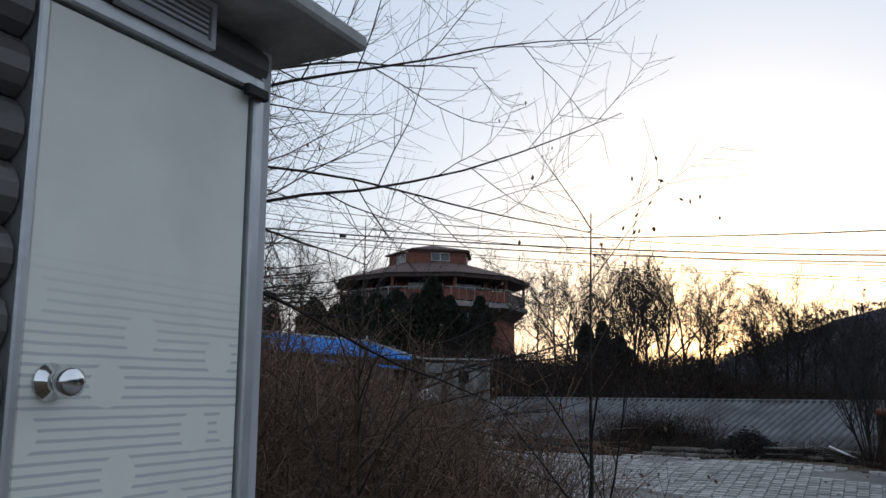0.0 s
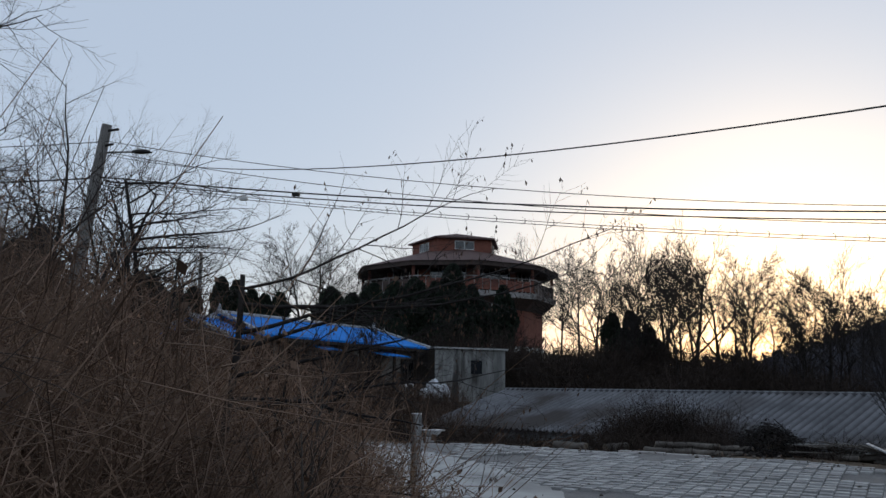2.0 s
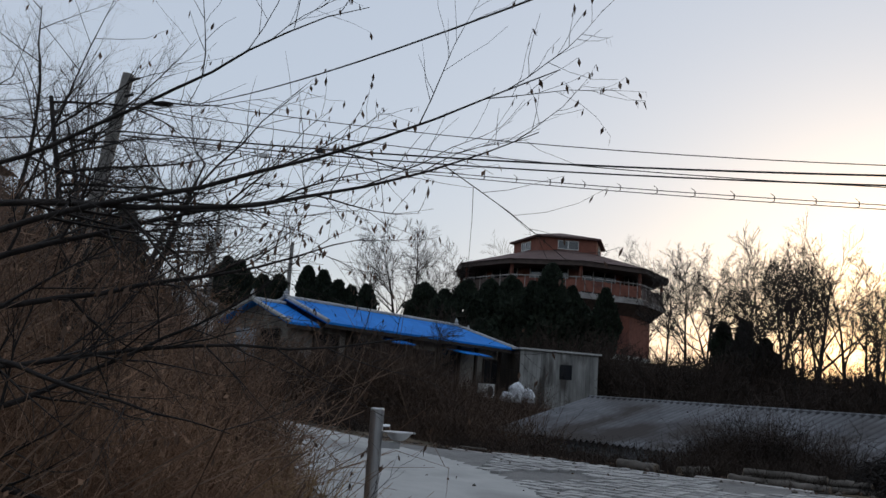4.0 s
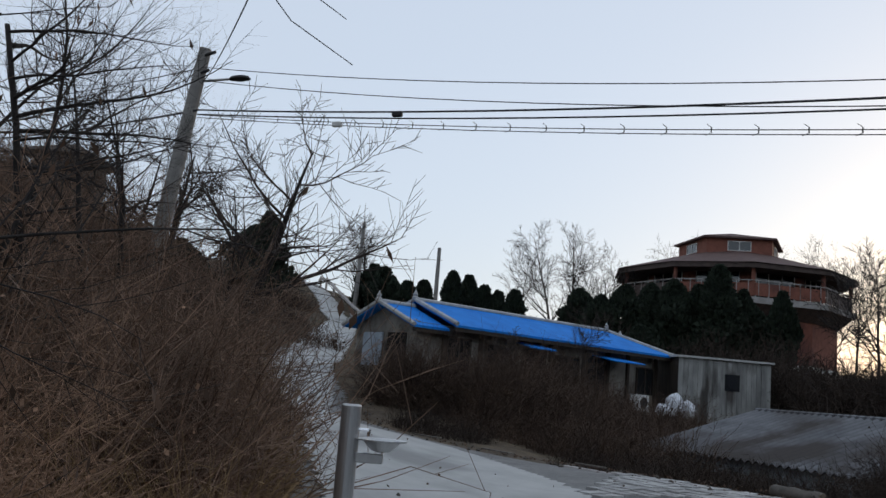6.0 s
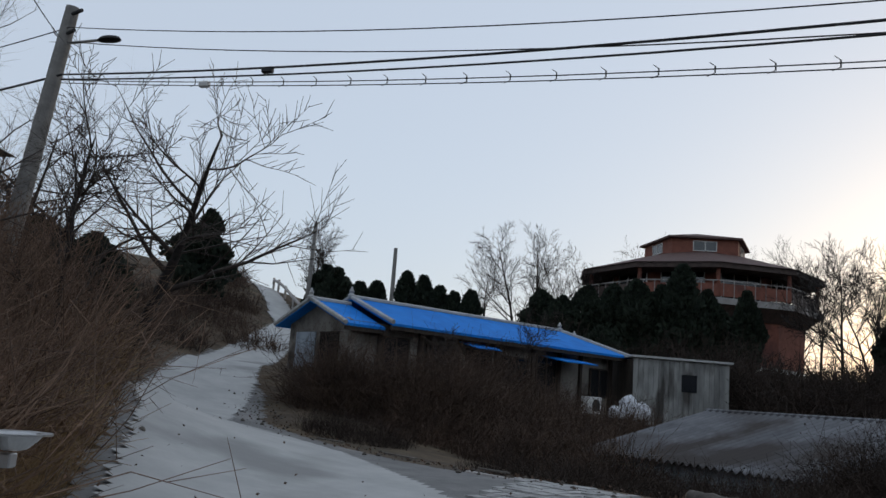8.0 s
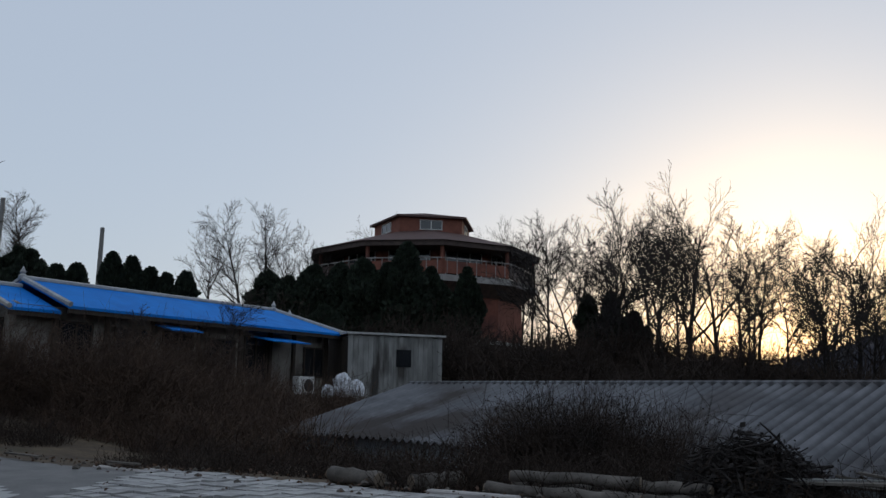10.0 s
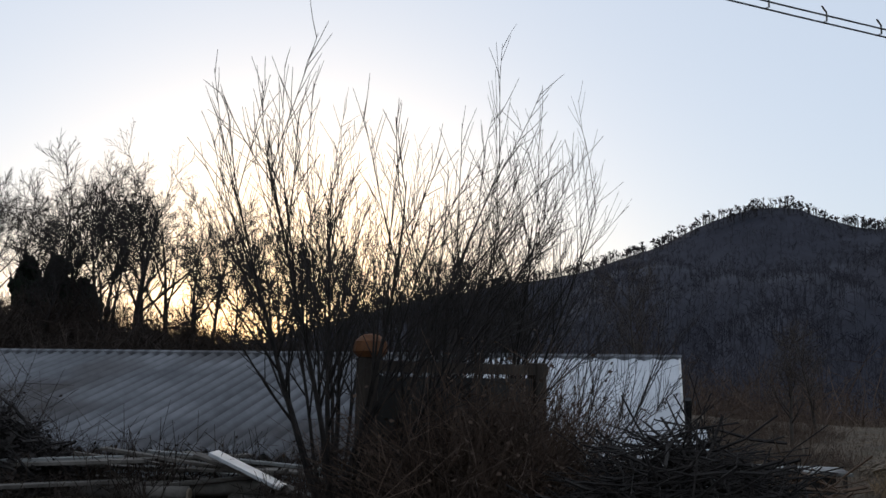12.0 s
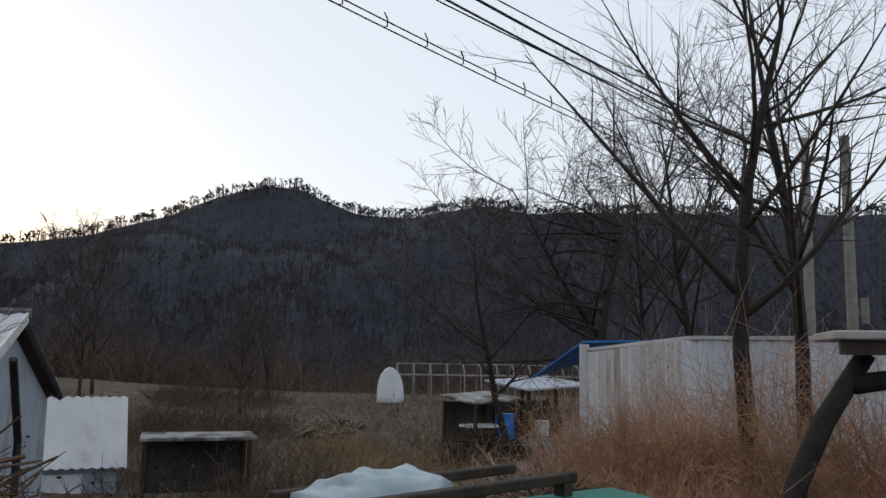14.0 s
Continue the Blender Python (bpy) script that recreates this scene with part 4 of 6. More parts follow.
# ---- right-hand sheds ----
fs = empty("sheet_shed", pose(19.1, 15.1, -1.0), "white corrugated metal shed with rusty edges", "shed")
for (ax, ay), (bx, by), z0 in (((0, 0), (1.0, 1.5), 0.12), ((-0.9, -5.2), (0, 0), 0.0)):
    ln = math.hypot(bx - ax, by - ay)
    v, f = corrugated(0, ln, 0, 1.98, 0, 0.0, wave=0.16, amp=0.0, rows=6)
    n = int(ln / 0.16 * 4)
    v = [(x, y + 0.018 * math.sin(2 * math.pi * (x / 0.16)) + (0.012 if i >= len(v) // 2 else 0), z + (0.012 if i >= len(v) // 2 else 0) - (0.14 * x / ln if z > 1 and ln < 2 else 0)) for i, (x, y, z) in enumerate(v)]
    w = part("wall_sheet", mesh_of("wall_sheet", v, f, M_RUSTWHITE if ln < 2 else M_FENCE), None, fs, "weathered white corrugated wall" if ln < 2 else "pale bluish corrugated wall")
    w.matrix_basis = pose(ax, ay, 0, 0, 0, math.degrees(math.atan2(by - ay, bx - ax)))
part("roof", roof_slab([(-0.05, -0.1, 2.03), (1.05, 1.5, 1.9), (5, -0.6, 2.0), (3.2, -5.6, 2.1), (-1.0, -5.3, 2.0)], 0.04), M_RUSTWHITE, fs)
part("corner_post", boxed(0.95, 1.05, 1.45, 1.55, 0, 1.95), M_RUSTWHITE, fs)

hut = empty("small_hut", pose(21.7, 31.2, -3.0, 0, 0, -39), "small hut with a white corrugated roof", "hut")
part("wall", prism(0.1, 2.6, [(-1.5, 0), (1.5, 0), (1.5, 1.3), (0, 2.55), (-1.5, 1.3)]), M_PALEBLUEWALL, hut, "pale blue-grey wall")
v, f = corrugated(0, 2.8, 0, 2.7, -1.7, 1.25, wave=0.2)
part("roof_sheet", mesh_of("roof_sheet", v, f, M_WHITEMETAL), None, hut, "white corrugated roof")
v, f = corrugated(0, 2.8, 0, 2.7, 1.7, 1.25, wave=0.2)
part("roof_sheet", mesh_of("roof_sheet", v, f, M_WHITEMETAL), None, hut)
part("door", boxed(1.0, 1.9, -1.56, -1.505, 0, 1.1), M_PLASTIC, hut, "pale door panel")

hutch = empty("open_hutch", pose(21.9, 26.6, -2.2, 0, 0, -43), "low open hutch with a flat sheet roof and brush inside", "hutch")
part("roof", boxed(-0.1, 2.2, -0.5, 0.9, 1.2, 1.27, bevel=0.01), M_BOARD, hutch, "flat grey sheet roof")
for x in (0.0, 2.05):
    for y in (-0.4, 0.8):
        part("post", boxed(x - 0.04, x + 0.04, y - 0.04, y + 0.04, 0, 1.2), M_DARKWOOD, hutch)
part("back_panel", boxed(0, 2.05, 0.82, 0.86, 0, 1.2), M_DARKSHEET, hutch)

# greenhouse
gh = empty("hoop_greenhouse", pose(42.5, 33.4, -1.25, 0, 0, -57), "bare hoop greenhouse with white film over its end hoops", "greenhouse")
for k in range(12):
    T = Tubes()
    T.add([Vector((k * 0.75, 1.1 * math.cos(math.pi * i / 12), 1.75 * math.sin(math.pi * i / 12) ** 0.8)) for i in range(13)], [0.03] * 13, 4)
    part("hoop", T.mesh("hoop", M_POLE), None, gh)
for y, z in ((0, 1.75), (-0.85, 1.25), (0.85, 1.25)):
    part("purlin", rodded((0, y, z), (8.25, y, z), 0.025, n=5), M_POLE, gh)
v, f = [], []
for i in range(13):
    for y in (-1.15, 1.15):
        v.append((-0.6 * math.cos(math.pi * i / 12) - 0.3, y, 1.55 * math.sin(math.pi * i / 12) ** 0.7))
f = [(2 * i, 2 * i + 1, 2 * i + 3, 2 * i + 2) for i in range(12)] + [tuple(range(0, 26, 2))]
part("film", mesh_of("film", v, f, M_PLASTIC), None, gh, "white plastic film over the end hoops")

# lean-to with pale roof sheets
ln_ = empty("lean_to", pose(30.5, 24.0, -1.7, 0, 0, -30), "open lean-to with pale roof sheets on thin posts", "lean-to")
part("roof", roof_slab([(1.9, -0.8, 1.62), (4.2, -0.8, 1.75), (4.2, 1.4, 1.95), (1.9, 1.4, 1.82)], 0.05), M_PALEBLUEWALL, ln_, "pale roof sheets")
part("roof", roof_slab([(0.2, -0.6, 1.25), (1.85, -0.6, 1.35), (1.85, 1.2, 1.5), (0.2, 1.2, 1.4)], 0.05), M_BOARD, ln_, "lower grey roof sheets")
for x, h_ in ((0.3, 1.22), (1.7, 1.3), (2.1, 1.6), (3.1, 1.65), (4.1, 1.7)):
    for y in (-0.55, 1.1):
        part("post", boxed(x - 0.04, x + 0.04, y - 0.04, y + 0.04, -0.2, h_), M_DARKWOOD, ln_)
part("back_panel", boxed(0.3, 4.1, 1.15, 1.2, 0.0, 1.2), M_DARKSHEET, ln_, "dark back wall sheet")
part("bench", boxed(0.3, 1.4, -0.4, 0.3, 0.55, 0.62), M_WHITEPAINT, ln_)
for x, y, r_, h_, m_, lb in ((31.6, 23.0, 0.28, 0.85, M_TARPBLUE, "blue plastic drum beside the lean-to"), (33.2, 22.2, 0.3, 0.8, M_DARKSHEET, "dark steel drum beside the lean-to"), (32.6, 22.3, 0.22, 0.5, M_WHITEPAINT, "pale plastic tub beside the lean-to")):
    d_ = tagged(part("drum", turned([(r_ * 0.96, 0), (r_, 0.03), (r_, h_ * 0.33), (r_ * 1.04, h_ * 0.35), (r_, h_ * 0.37), (r_, h_ * 0.66), (r_ * 1.04, h_ * 0.68), (r_, h_ * 0.7), (r_, h_ - 0.03), (r_ * 0.95, h_)], 16), m_), lb, "drum")
    d_.matrix_basis = pose(x, y, ground(x, y) - 0.02)
bt = tagged(part("tarpaulin", roof_slab([(22.6, 17.5, 1.06), (24.4, 16.9, 1.12), (24.8, 17.8, 1.0), (23.1, 18.6, 0.45)], 0.03), M_TARPBLUE), "bright blue tarpaulin stretched over a frame", "tarpaulin")

# lookout hut on the bank
lk = empty("lookout_hut", pose(-12.6, 23.2, ground(-12.6, 23.2) + 0.6, 0, 0, 20), "small weathered wooden hut on the bank", "hut")
part("wall", boxed(-0.6, 0.6, -0.6, 0.6, -1.0, 1.35, bevel=0.01), M_PLASTER, lk)
part("roof", loft([[(-0.95, -0.95, 1.35), (0.95, -0.95, 1.35), (0.95, 0.95, 1.35), (-0.95, 0.95, 1.35)], [(-0.1, -0.1, 1.75), (0.1, -0.1, 1.75), (0.1, 0.1, 1.75), (-0.1, 0.1, 1.75)]]), M_DARKWOOD, lk, "dark hipped roof")

draped("field_track", [(25.5, 18.6), (30, 20.0), (36, 22.5), (36.5, 24.0), (31, 22.6), (26, 21.0), (22, 19.6), (22.3, 18.2)], 0.4, 0.05, M_ASPHALT, "grey worn track across the fallow field", "track")

# ---- kerb ----
def along(poly, step):
    for (ax, ay), (bx, by) in zip(poly, poly[1:]):
        n = max(1, round(math.hypot(bx - ax, by - ay) / step))
        for i in range(n):
            yield ax + (bx - ax) * i / n, ay + (by - ay) * i / n, ax + (bx - ax) * (i + 1) / n, ay + (by - ay) * (i + 1) / n


kerb = empty("kerb", pose(0, 0, 0), "low concrete kerb along the lot edge", "kerb", kind="structure")
rk = random.Random(4)
for x0, y0, x1, y1 in along(KERB[3:], 0.95):
    if rk.random() < 0.75:
        ln2 = math.hypot(x1 - x0, y1 - y0)
        k_ = part("kerb_stone", boxed(0.01, ln2 - 0.01, -0.06, 0.06, -0.15, 0.06, bevel=0.012), M_KERB, kerb)
        k_.matrix_basis = pose(x0, y0, ground(x0, y0) + rk.uniform(-0.03, 0.02), 0, 0, math.degrees(math.atan2(y1 - y0, x1 - x0)) + rk.uniform(-1.5, 1.5))


# ---- brush ----
def thicket(name, spots, count, hmin, hmax, material, label, seed, r=0.006, arch=0.35, twigs=3, kind="stuff", category="brush", leaves=0.0, fine=1):
    """Tangled stems on discs given as (x, y, radius)."""
    rng = random.Random(seed)
    T = Tubes()
    w = [s[2] ** 2 for s in spots]
    xy = []
    for _ in range(count):
        x, y, R = rng.choices(spots, w)[0]
        a, q = rng.uniform(0, 2 * math.pi), math.sqrt(rng.random()) * R
        xy.append((x + q * math.cos(a), y + q * math.sin(a)))
    for (x, y), z in zip(xy, heights(xy)):
        if lot_in(x, y):
            continue
        h = rng.uniform(hmin, hmax) * min(1.15, max(0.35, 0.85 + 1.1 * noise.noise((x * 0.8 / max(hmax, 0.8), y * 0.8 / max(hmax, 0.8), seed))))
        d = Vector((rng.gauss(0, 0.4), rng.gauss(0, 0.4), 1))
        pts = line_of(rng, Vector((x, y, float(z) - 0.1)), d, h, 3, 0.38, -arch * rng.random() * 0.6)
        T.add(pts, [r * 1.3, r, r * 0.7, r * 0.4], 3)
        for _ in range(twigs):
            i = rng.randint(1, 3)
            p = pts[i - 1].lerp(pts[i], rng.random())
            q = line_of(rng, p, rvec(rng) + Vector((0, 0, 0.4)), h * rng.uniform(0.15, 0.45), fine, 0.4, -0.1)
            T.add(q, [r * 0.6, r * 0.3] if fine == 1 else [r * 0.6, r * 0.45, r * 0.3], 3)
            if leaves and rng.random() < leaves:
                T.leaf(q[-1], rvec(rng), rng.uniform(0.02, 0.045), rng)
    ob = part(name, T.mesh(name, material, False))
    return tagged(ob, label, category, kind=kind)


thicket("bank_brush", [(-4.6, 13, 2.4), (-6.4, 17.5, 3.0), (-3.4, 9.5, 2.2), (-8.8, 21.0, 2.6), (-3.4, 16.0, 1.8), (-1.6, 13.6, 1.3)], 11500, 0.8, 2.0, M_BANKBRUSH, "tangled brown brush covering the bank", 11, r=0.006, twigs=4)
thicket("bank_front_brush", [(-1.8, 13.9, 0.7), (-2.7, 15.0, 1.0), (-3.2, 13.0, 1.0), (-3.9, 16.6, 1.0)], 700, 1.0, 2.3, M_REDTWIG, "tall reddish brown stems along the bank front", 34, r=0.008, twigs=9, fine=2, arch=0.6, leaves=0.15)
thicket("slope_brush", [(-15, 30.5, 1.6), (-16, 34.5, 2.0), (-18.6, 40, 2.2), (-21.4, 45, 2.2), (-24.6, 49, 2.0), (-12.6, 28.4, 1.4), (-20, 36, 3), (-27, 52, 2.4), (-14.6, 38.6, 1.2), (-13.6, 48, 2.0), (-11.6, 21.4, 1.8), (-13.2, 20, 2.0), (-14.6, 23, 2.0), (-11.8, 24.2, 1.5)], 7200, 0.5, 1.5, M_BRUSH, "dark brush over the slope beside the lane", 35, r=0.011, twigs=5)
thicket("bank_corner_brush", [(-0.8, 13.5, 0.4), (-1.3, 14.2, 0.5), (-1.9, 15.0, 0.6)], 1100, 0.9, 1.8, M_REDTWIG, "tangled reddish bushes on the corner of the bank", 37, r=0.0045, twigs=8, fine=2, leaves=0.3)
thicket("bank_grass", [(-0.9, 13.2, 1.0), (-2.6, 16, 1.5), (0.2, 13.0, 0.7), (-4.6, 19.8, 1.2), (-0.6, 14.6, 0.8), (0.9, 11.9, 0.5), (-1.6, 15.0, 0.9)], 6500, 0.35, 0.95, M_DRYGRASS, "dry yellow-brown grass along the bank foot", 12, r=0.004, twigs=1)
thicket("reddish_brush", [(0.1, 9.6, 0.8), (-0.5, 10.6, 1.1), (0.0, 8.5, 0.8), (-1.2, 8.8, 1.3), (0.3, 10.9, 0.4)], 5600, 0.6, 1.6, M_REDBRUSH, "dense reddish brown brush beside the path", 21, r=0.0032, leaves=0.25, twigs=7, fine=2)
thicket("near_brush", [(-1.3, 4.9, 1.1), (-0.6, 6.6, 1.2), (-0.1, 5.6, 0.7), (-2.4, 6.5, 1.5), (0.1, 7.2, 0.7)], 6200, 0.7, 2.15, M_BANKBRUSH, "dense dark brush beside the path", 13, r=0.004, twigs=7, leaves=0.3, fine=2)
thicket("low_brush", [(0.0, 4.6, 0.5), (0.4, 6.0, 0.5), (0.5, 7.4, 0.45), (-0.6, 4.0, 0.6)], 2000, 0.4, 1.25, M_BANKBRUSH, "low dark brush at the path edge", 33, r=0.0035, twigs=6, leaves=0.3)
thicket("pale_canes", [(-0.25, 3.5, 0.35), (0.1, 3.9, 0.35), (-0.7, 3.7, 0.4)], 26, 0.7, 1.35, M_TWIGPALE, "pale dry canes standing in the brush", 22, r=0.006, arch=0.1, twigs=3, fine=2)
thicket("house_brush", [(-5.0, 31.4, 1.9), (-3.2, 33.6, 2.4), (-6.8, 30.4, 1.2), (-1.6, 37, 2.6), (-1.6, 29.0, 1.2), (-3.6, 29.4, 1.1), (-1.6, 33.0, 1.8), (0.6, 28.6, 0.8)], 7500, 0.7, 1.7, M_BRUSH, "dark tangled brush in front of the house", 14, r=0.008, leaves=0.3, twigs=5)
thicket("house_bush", [(-4.2, 30.8, 0.9), (-3.0, 31.6, 0.9), (-6.4, 30.4, 0.7), (-1.4, 31.2, 0.8), (-5.2, 33.0, 0.9), (-4.2, 34.8, 1.0), (-7.4, 31.4, 0.6)], 4600, 1.1, 2.3, M_BRUSH, "tall tangled bushes before the house front", 30, r=0.007, twigs=6, leaves=0.3)
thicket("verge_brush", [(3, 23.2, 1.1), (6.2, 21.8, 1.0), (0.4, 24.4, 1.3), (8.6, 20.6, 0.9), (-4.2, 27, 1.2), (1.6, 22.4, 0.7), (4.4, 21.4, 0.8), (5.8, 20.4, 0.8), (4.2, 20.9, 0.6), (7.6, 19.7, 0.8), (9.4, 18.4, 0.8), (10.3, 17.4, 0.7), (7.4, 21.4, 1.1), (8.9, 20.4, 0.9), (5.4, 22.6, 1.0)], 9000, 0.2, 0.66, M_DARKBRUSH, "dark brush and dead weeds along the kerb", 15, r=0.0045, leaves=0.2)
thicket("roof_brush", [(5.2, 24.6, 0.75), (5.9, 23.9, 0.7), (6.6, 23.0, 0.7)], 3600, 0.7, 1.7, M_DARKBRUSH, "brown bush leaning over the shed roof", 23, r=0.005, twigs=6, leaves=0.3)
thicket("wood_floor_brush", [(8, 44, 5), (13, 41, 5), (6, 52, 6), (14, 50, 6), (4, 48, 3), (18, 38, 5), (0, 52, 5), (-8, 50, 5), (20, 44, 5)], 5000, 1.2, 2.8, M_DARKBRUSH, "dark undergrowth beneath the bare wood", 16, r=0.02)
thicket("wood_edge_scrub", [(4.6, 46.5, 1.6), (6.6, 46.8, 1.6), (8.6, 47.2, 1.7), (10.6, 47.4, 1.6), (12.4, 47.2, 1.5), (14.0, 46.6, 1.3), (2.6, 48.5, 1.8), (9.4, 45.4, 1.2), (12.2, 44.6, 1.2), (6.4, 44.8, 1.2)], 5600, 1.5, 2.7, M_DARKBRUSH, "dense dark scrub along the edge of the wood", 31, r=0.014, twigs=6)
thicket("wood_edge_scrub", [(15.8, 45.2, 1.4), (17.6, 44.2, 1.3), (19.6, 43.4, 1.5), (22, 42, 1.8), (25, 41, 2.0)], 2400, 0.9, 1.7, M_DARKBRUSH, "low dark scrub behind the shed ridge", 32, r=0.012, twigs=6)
thicket("field_brush", [(22, 22, 5), (28, 27, 6), (34, 30, 8), (36, 22, 7), (46, 30, 10), (17, 17.5, 2.5), (20, 19.5, 3.0)], 8000, 0.2, 0.85, M_FIELD, "brown dry weeds over the fallow field", 17, r=0.007)
thicket("field_tufts", [(24, 21, 1.0), (27, 24, 1.4), (19, 18.5, 0.8), (22, 19.5, 1.0), (33, 24, 1.6), (30, 27.5, 1.3), (21, 21.6, 0.8), (25.5, 26, 1.0)], 2600, 0.3, 1.0, M_DRYGRASS, "pale tufts of dead grass on the fallow field", 28, r=0.005)
thicket("field_scrub", [(20.5, 22.5, 1.0), (23.5, 24.5, 1.3), (26, 29, 1.8), (31, 33, 2.5), (19, 20.2, 0.7), (36, 38, 3.0), (27, 34, 2.4), (22.4, 18.2, 0.6), (29, 22.4, 1.0)], 3600, 0.5, 1.5, M_BRUSH, "low dark scrub in the fallow field", 29, r=0.006, twigs=4)
thicket("fence_grass", [(18.2, 15.4, 0.5), (17.4, 14.8, 0.5), (16.4, 14.8, 0.9), (16.9, 13.2, 0.8), (15.4, 14.4, 0.6)], 1900, 0.25, 0.8, M_TAWNY, "tawny dry grass before the white shed", 18, r=0.0035, twigs=4)
thicket("tall_weeds", [(18.0, 15.2, 0.6), (18.3, 15.8, 0.45), (17.4, 14.6, 0.4), (17.0, 13.4, 0.45), (16.6, 12.7, 0.5), (17.2, 14.4, 0.3)], 1500, 0.7, 1.75, M_TAWNY, "tall feathery dry weeds before the white shed", 19, r=0.0042, twigs=9, arch=0.6)
thicket("far_scrub", [(60, 62, 12), (48, 62, 12), (72, 48, 14), (40, 58, 10), (82, 36, 14), (62, 40, 10), (50, 48, 8), (86, 60, 16)], 3500, 2.0, 5.0, M_BRUSH, "far brown scrub at the foot of the hill", 26, r=0.03)
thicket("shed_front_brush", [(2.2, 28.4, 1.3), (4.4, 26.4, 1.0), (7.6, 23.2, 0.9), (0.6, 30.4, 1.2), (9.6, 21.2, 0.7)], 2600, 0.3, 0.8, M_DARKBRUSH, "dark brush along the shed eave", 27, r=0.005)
thicket("stall_brush", [(9.9, 18.25, 0.4), (10.5, 18.3, 0.4), (11.0, 18.4, 0.35)], 2600, 0.8, 1.45, M_BRUSH, "brown leafy brush grown over the stall front", 24, r=0.0045, leaves=0.6)

thicket("sheet_brush", [(11.8, 18.2, 0.7), (12.9, 17.6, 0.9)], 2200, 0.25, 0.75, M_DARKBRUSH, "low leafy brush before the white sheet roof", 36, r=0.004, leaves=0.4)

# ---- evergreens ----
def conifer(x, y, h, w, seed, label="dense dark columnar evergreen", z=None, loose=0.55):
    rng = random.Random(seed)
    ob = empty("evergreen_tree", pose(x, y, (ground(x, y) if z is None else z) - 0.1), label, "tree", "evergreens below the round building")
    part("trunk", rodded((0, 0, 0), (0, 0, h * 0.85), w * 0.10, w * 0.03), M_BARK2, ob)
    T = Tubes()
    for _ in range(int(2200 + 330 * h * w)):
        t = rng.random() ** 0.8
        prof = (min(1.0, 3.0 * (1 - t)) ** 0.7 if w < 1.1 else min(1.0, 2.3 * (1 - t)) ** 0.8) * min(1.0, 0.55 + t * 3)
        a = rng.uniform(0, 2 * math.pi)
        lump = 1 + loose * noise.noise((math.cos(a) * 1.5 + seed, math.sin(a) * 1.5, t * 5))
        q = w / 2 * prof * lump * math.sqrt(rng.uniform(0.35, 1))
        p = Vector((q * math.cos(a), q * math.sin(a), 0.25 + t * (h - 0.4)))
        T.leaf(p, Vector((math.cos(a) * 0.6, math.sin(a) * 0.6, 1.0)) + rvec(rng) * 0.5, rng.uniform(0.16, 0.36), rng)
    part("crown", T.mesh("crown", M_EVERGREEN, False), None, ob)
    return ob


for i, (x, y, h, w) in enumerate([(-16.0, 49.9, 2.7, 0.9), (-15.2, 50.2, 2.9, 0.95), (-13.7, 50.6, 3.7, 1.0), (-12.9, 51.0, 3.6, 0.9), (-12.1, 51.3, 3.2, 0.85), (-11.4, 51.6, 3.0, 0.8), (-10.6, 52, 3.2, 0.9), (2.7, 61.5, 4.7, 1.8), (-0.8, 60.5, 6.1, 2.8), (-2.0, 61, 4.9, 2.8), (-3.4, 60.6, 5.1, 2.8), (-4.8, 61.2, 4.8, 2.8), (0.5, 62, 4.8, 2.6), (-6.2, 60.4, 4.5, 2.6), (-7.6, 60, 3.7, 2.2), (-4.4, 55, 2.2, 1.6), (8.8, 52.5, 3.5, 0.95), (9.9, 52.6, 3.7, 1.1), (11.0, 53.0, 2.8, 1.2), (-9.6, 62.6, 4.2, 2.6)]):
    conifer(x, y, h, w, 30 + i)
for i, (x, y, h, w) in enumerate([(-13.6, 28.8, 2.4, 1.8), (-14.8, 30.0, 2.6, 1.9), (-12.4, 25.6, 2.0, 1.8), (-18.0, 51.0, 3.0, 1.7), (-19.2, 52.0, 2.8, 1.8), (-16.9, 50.6, 1.8, 1.4), (-20.3, 42.6, 4.4, 1.9), (-21.8, 43.6, 3.4, 2.0)]):
    conifer(x, y, h, w, 60 + i, "ragged dark juniper bush on the slope", loose=1.1)

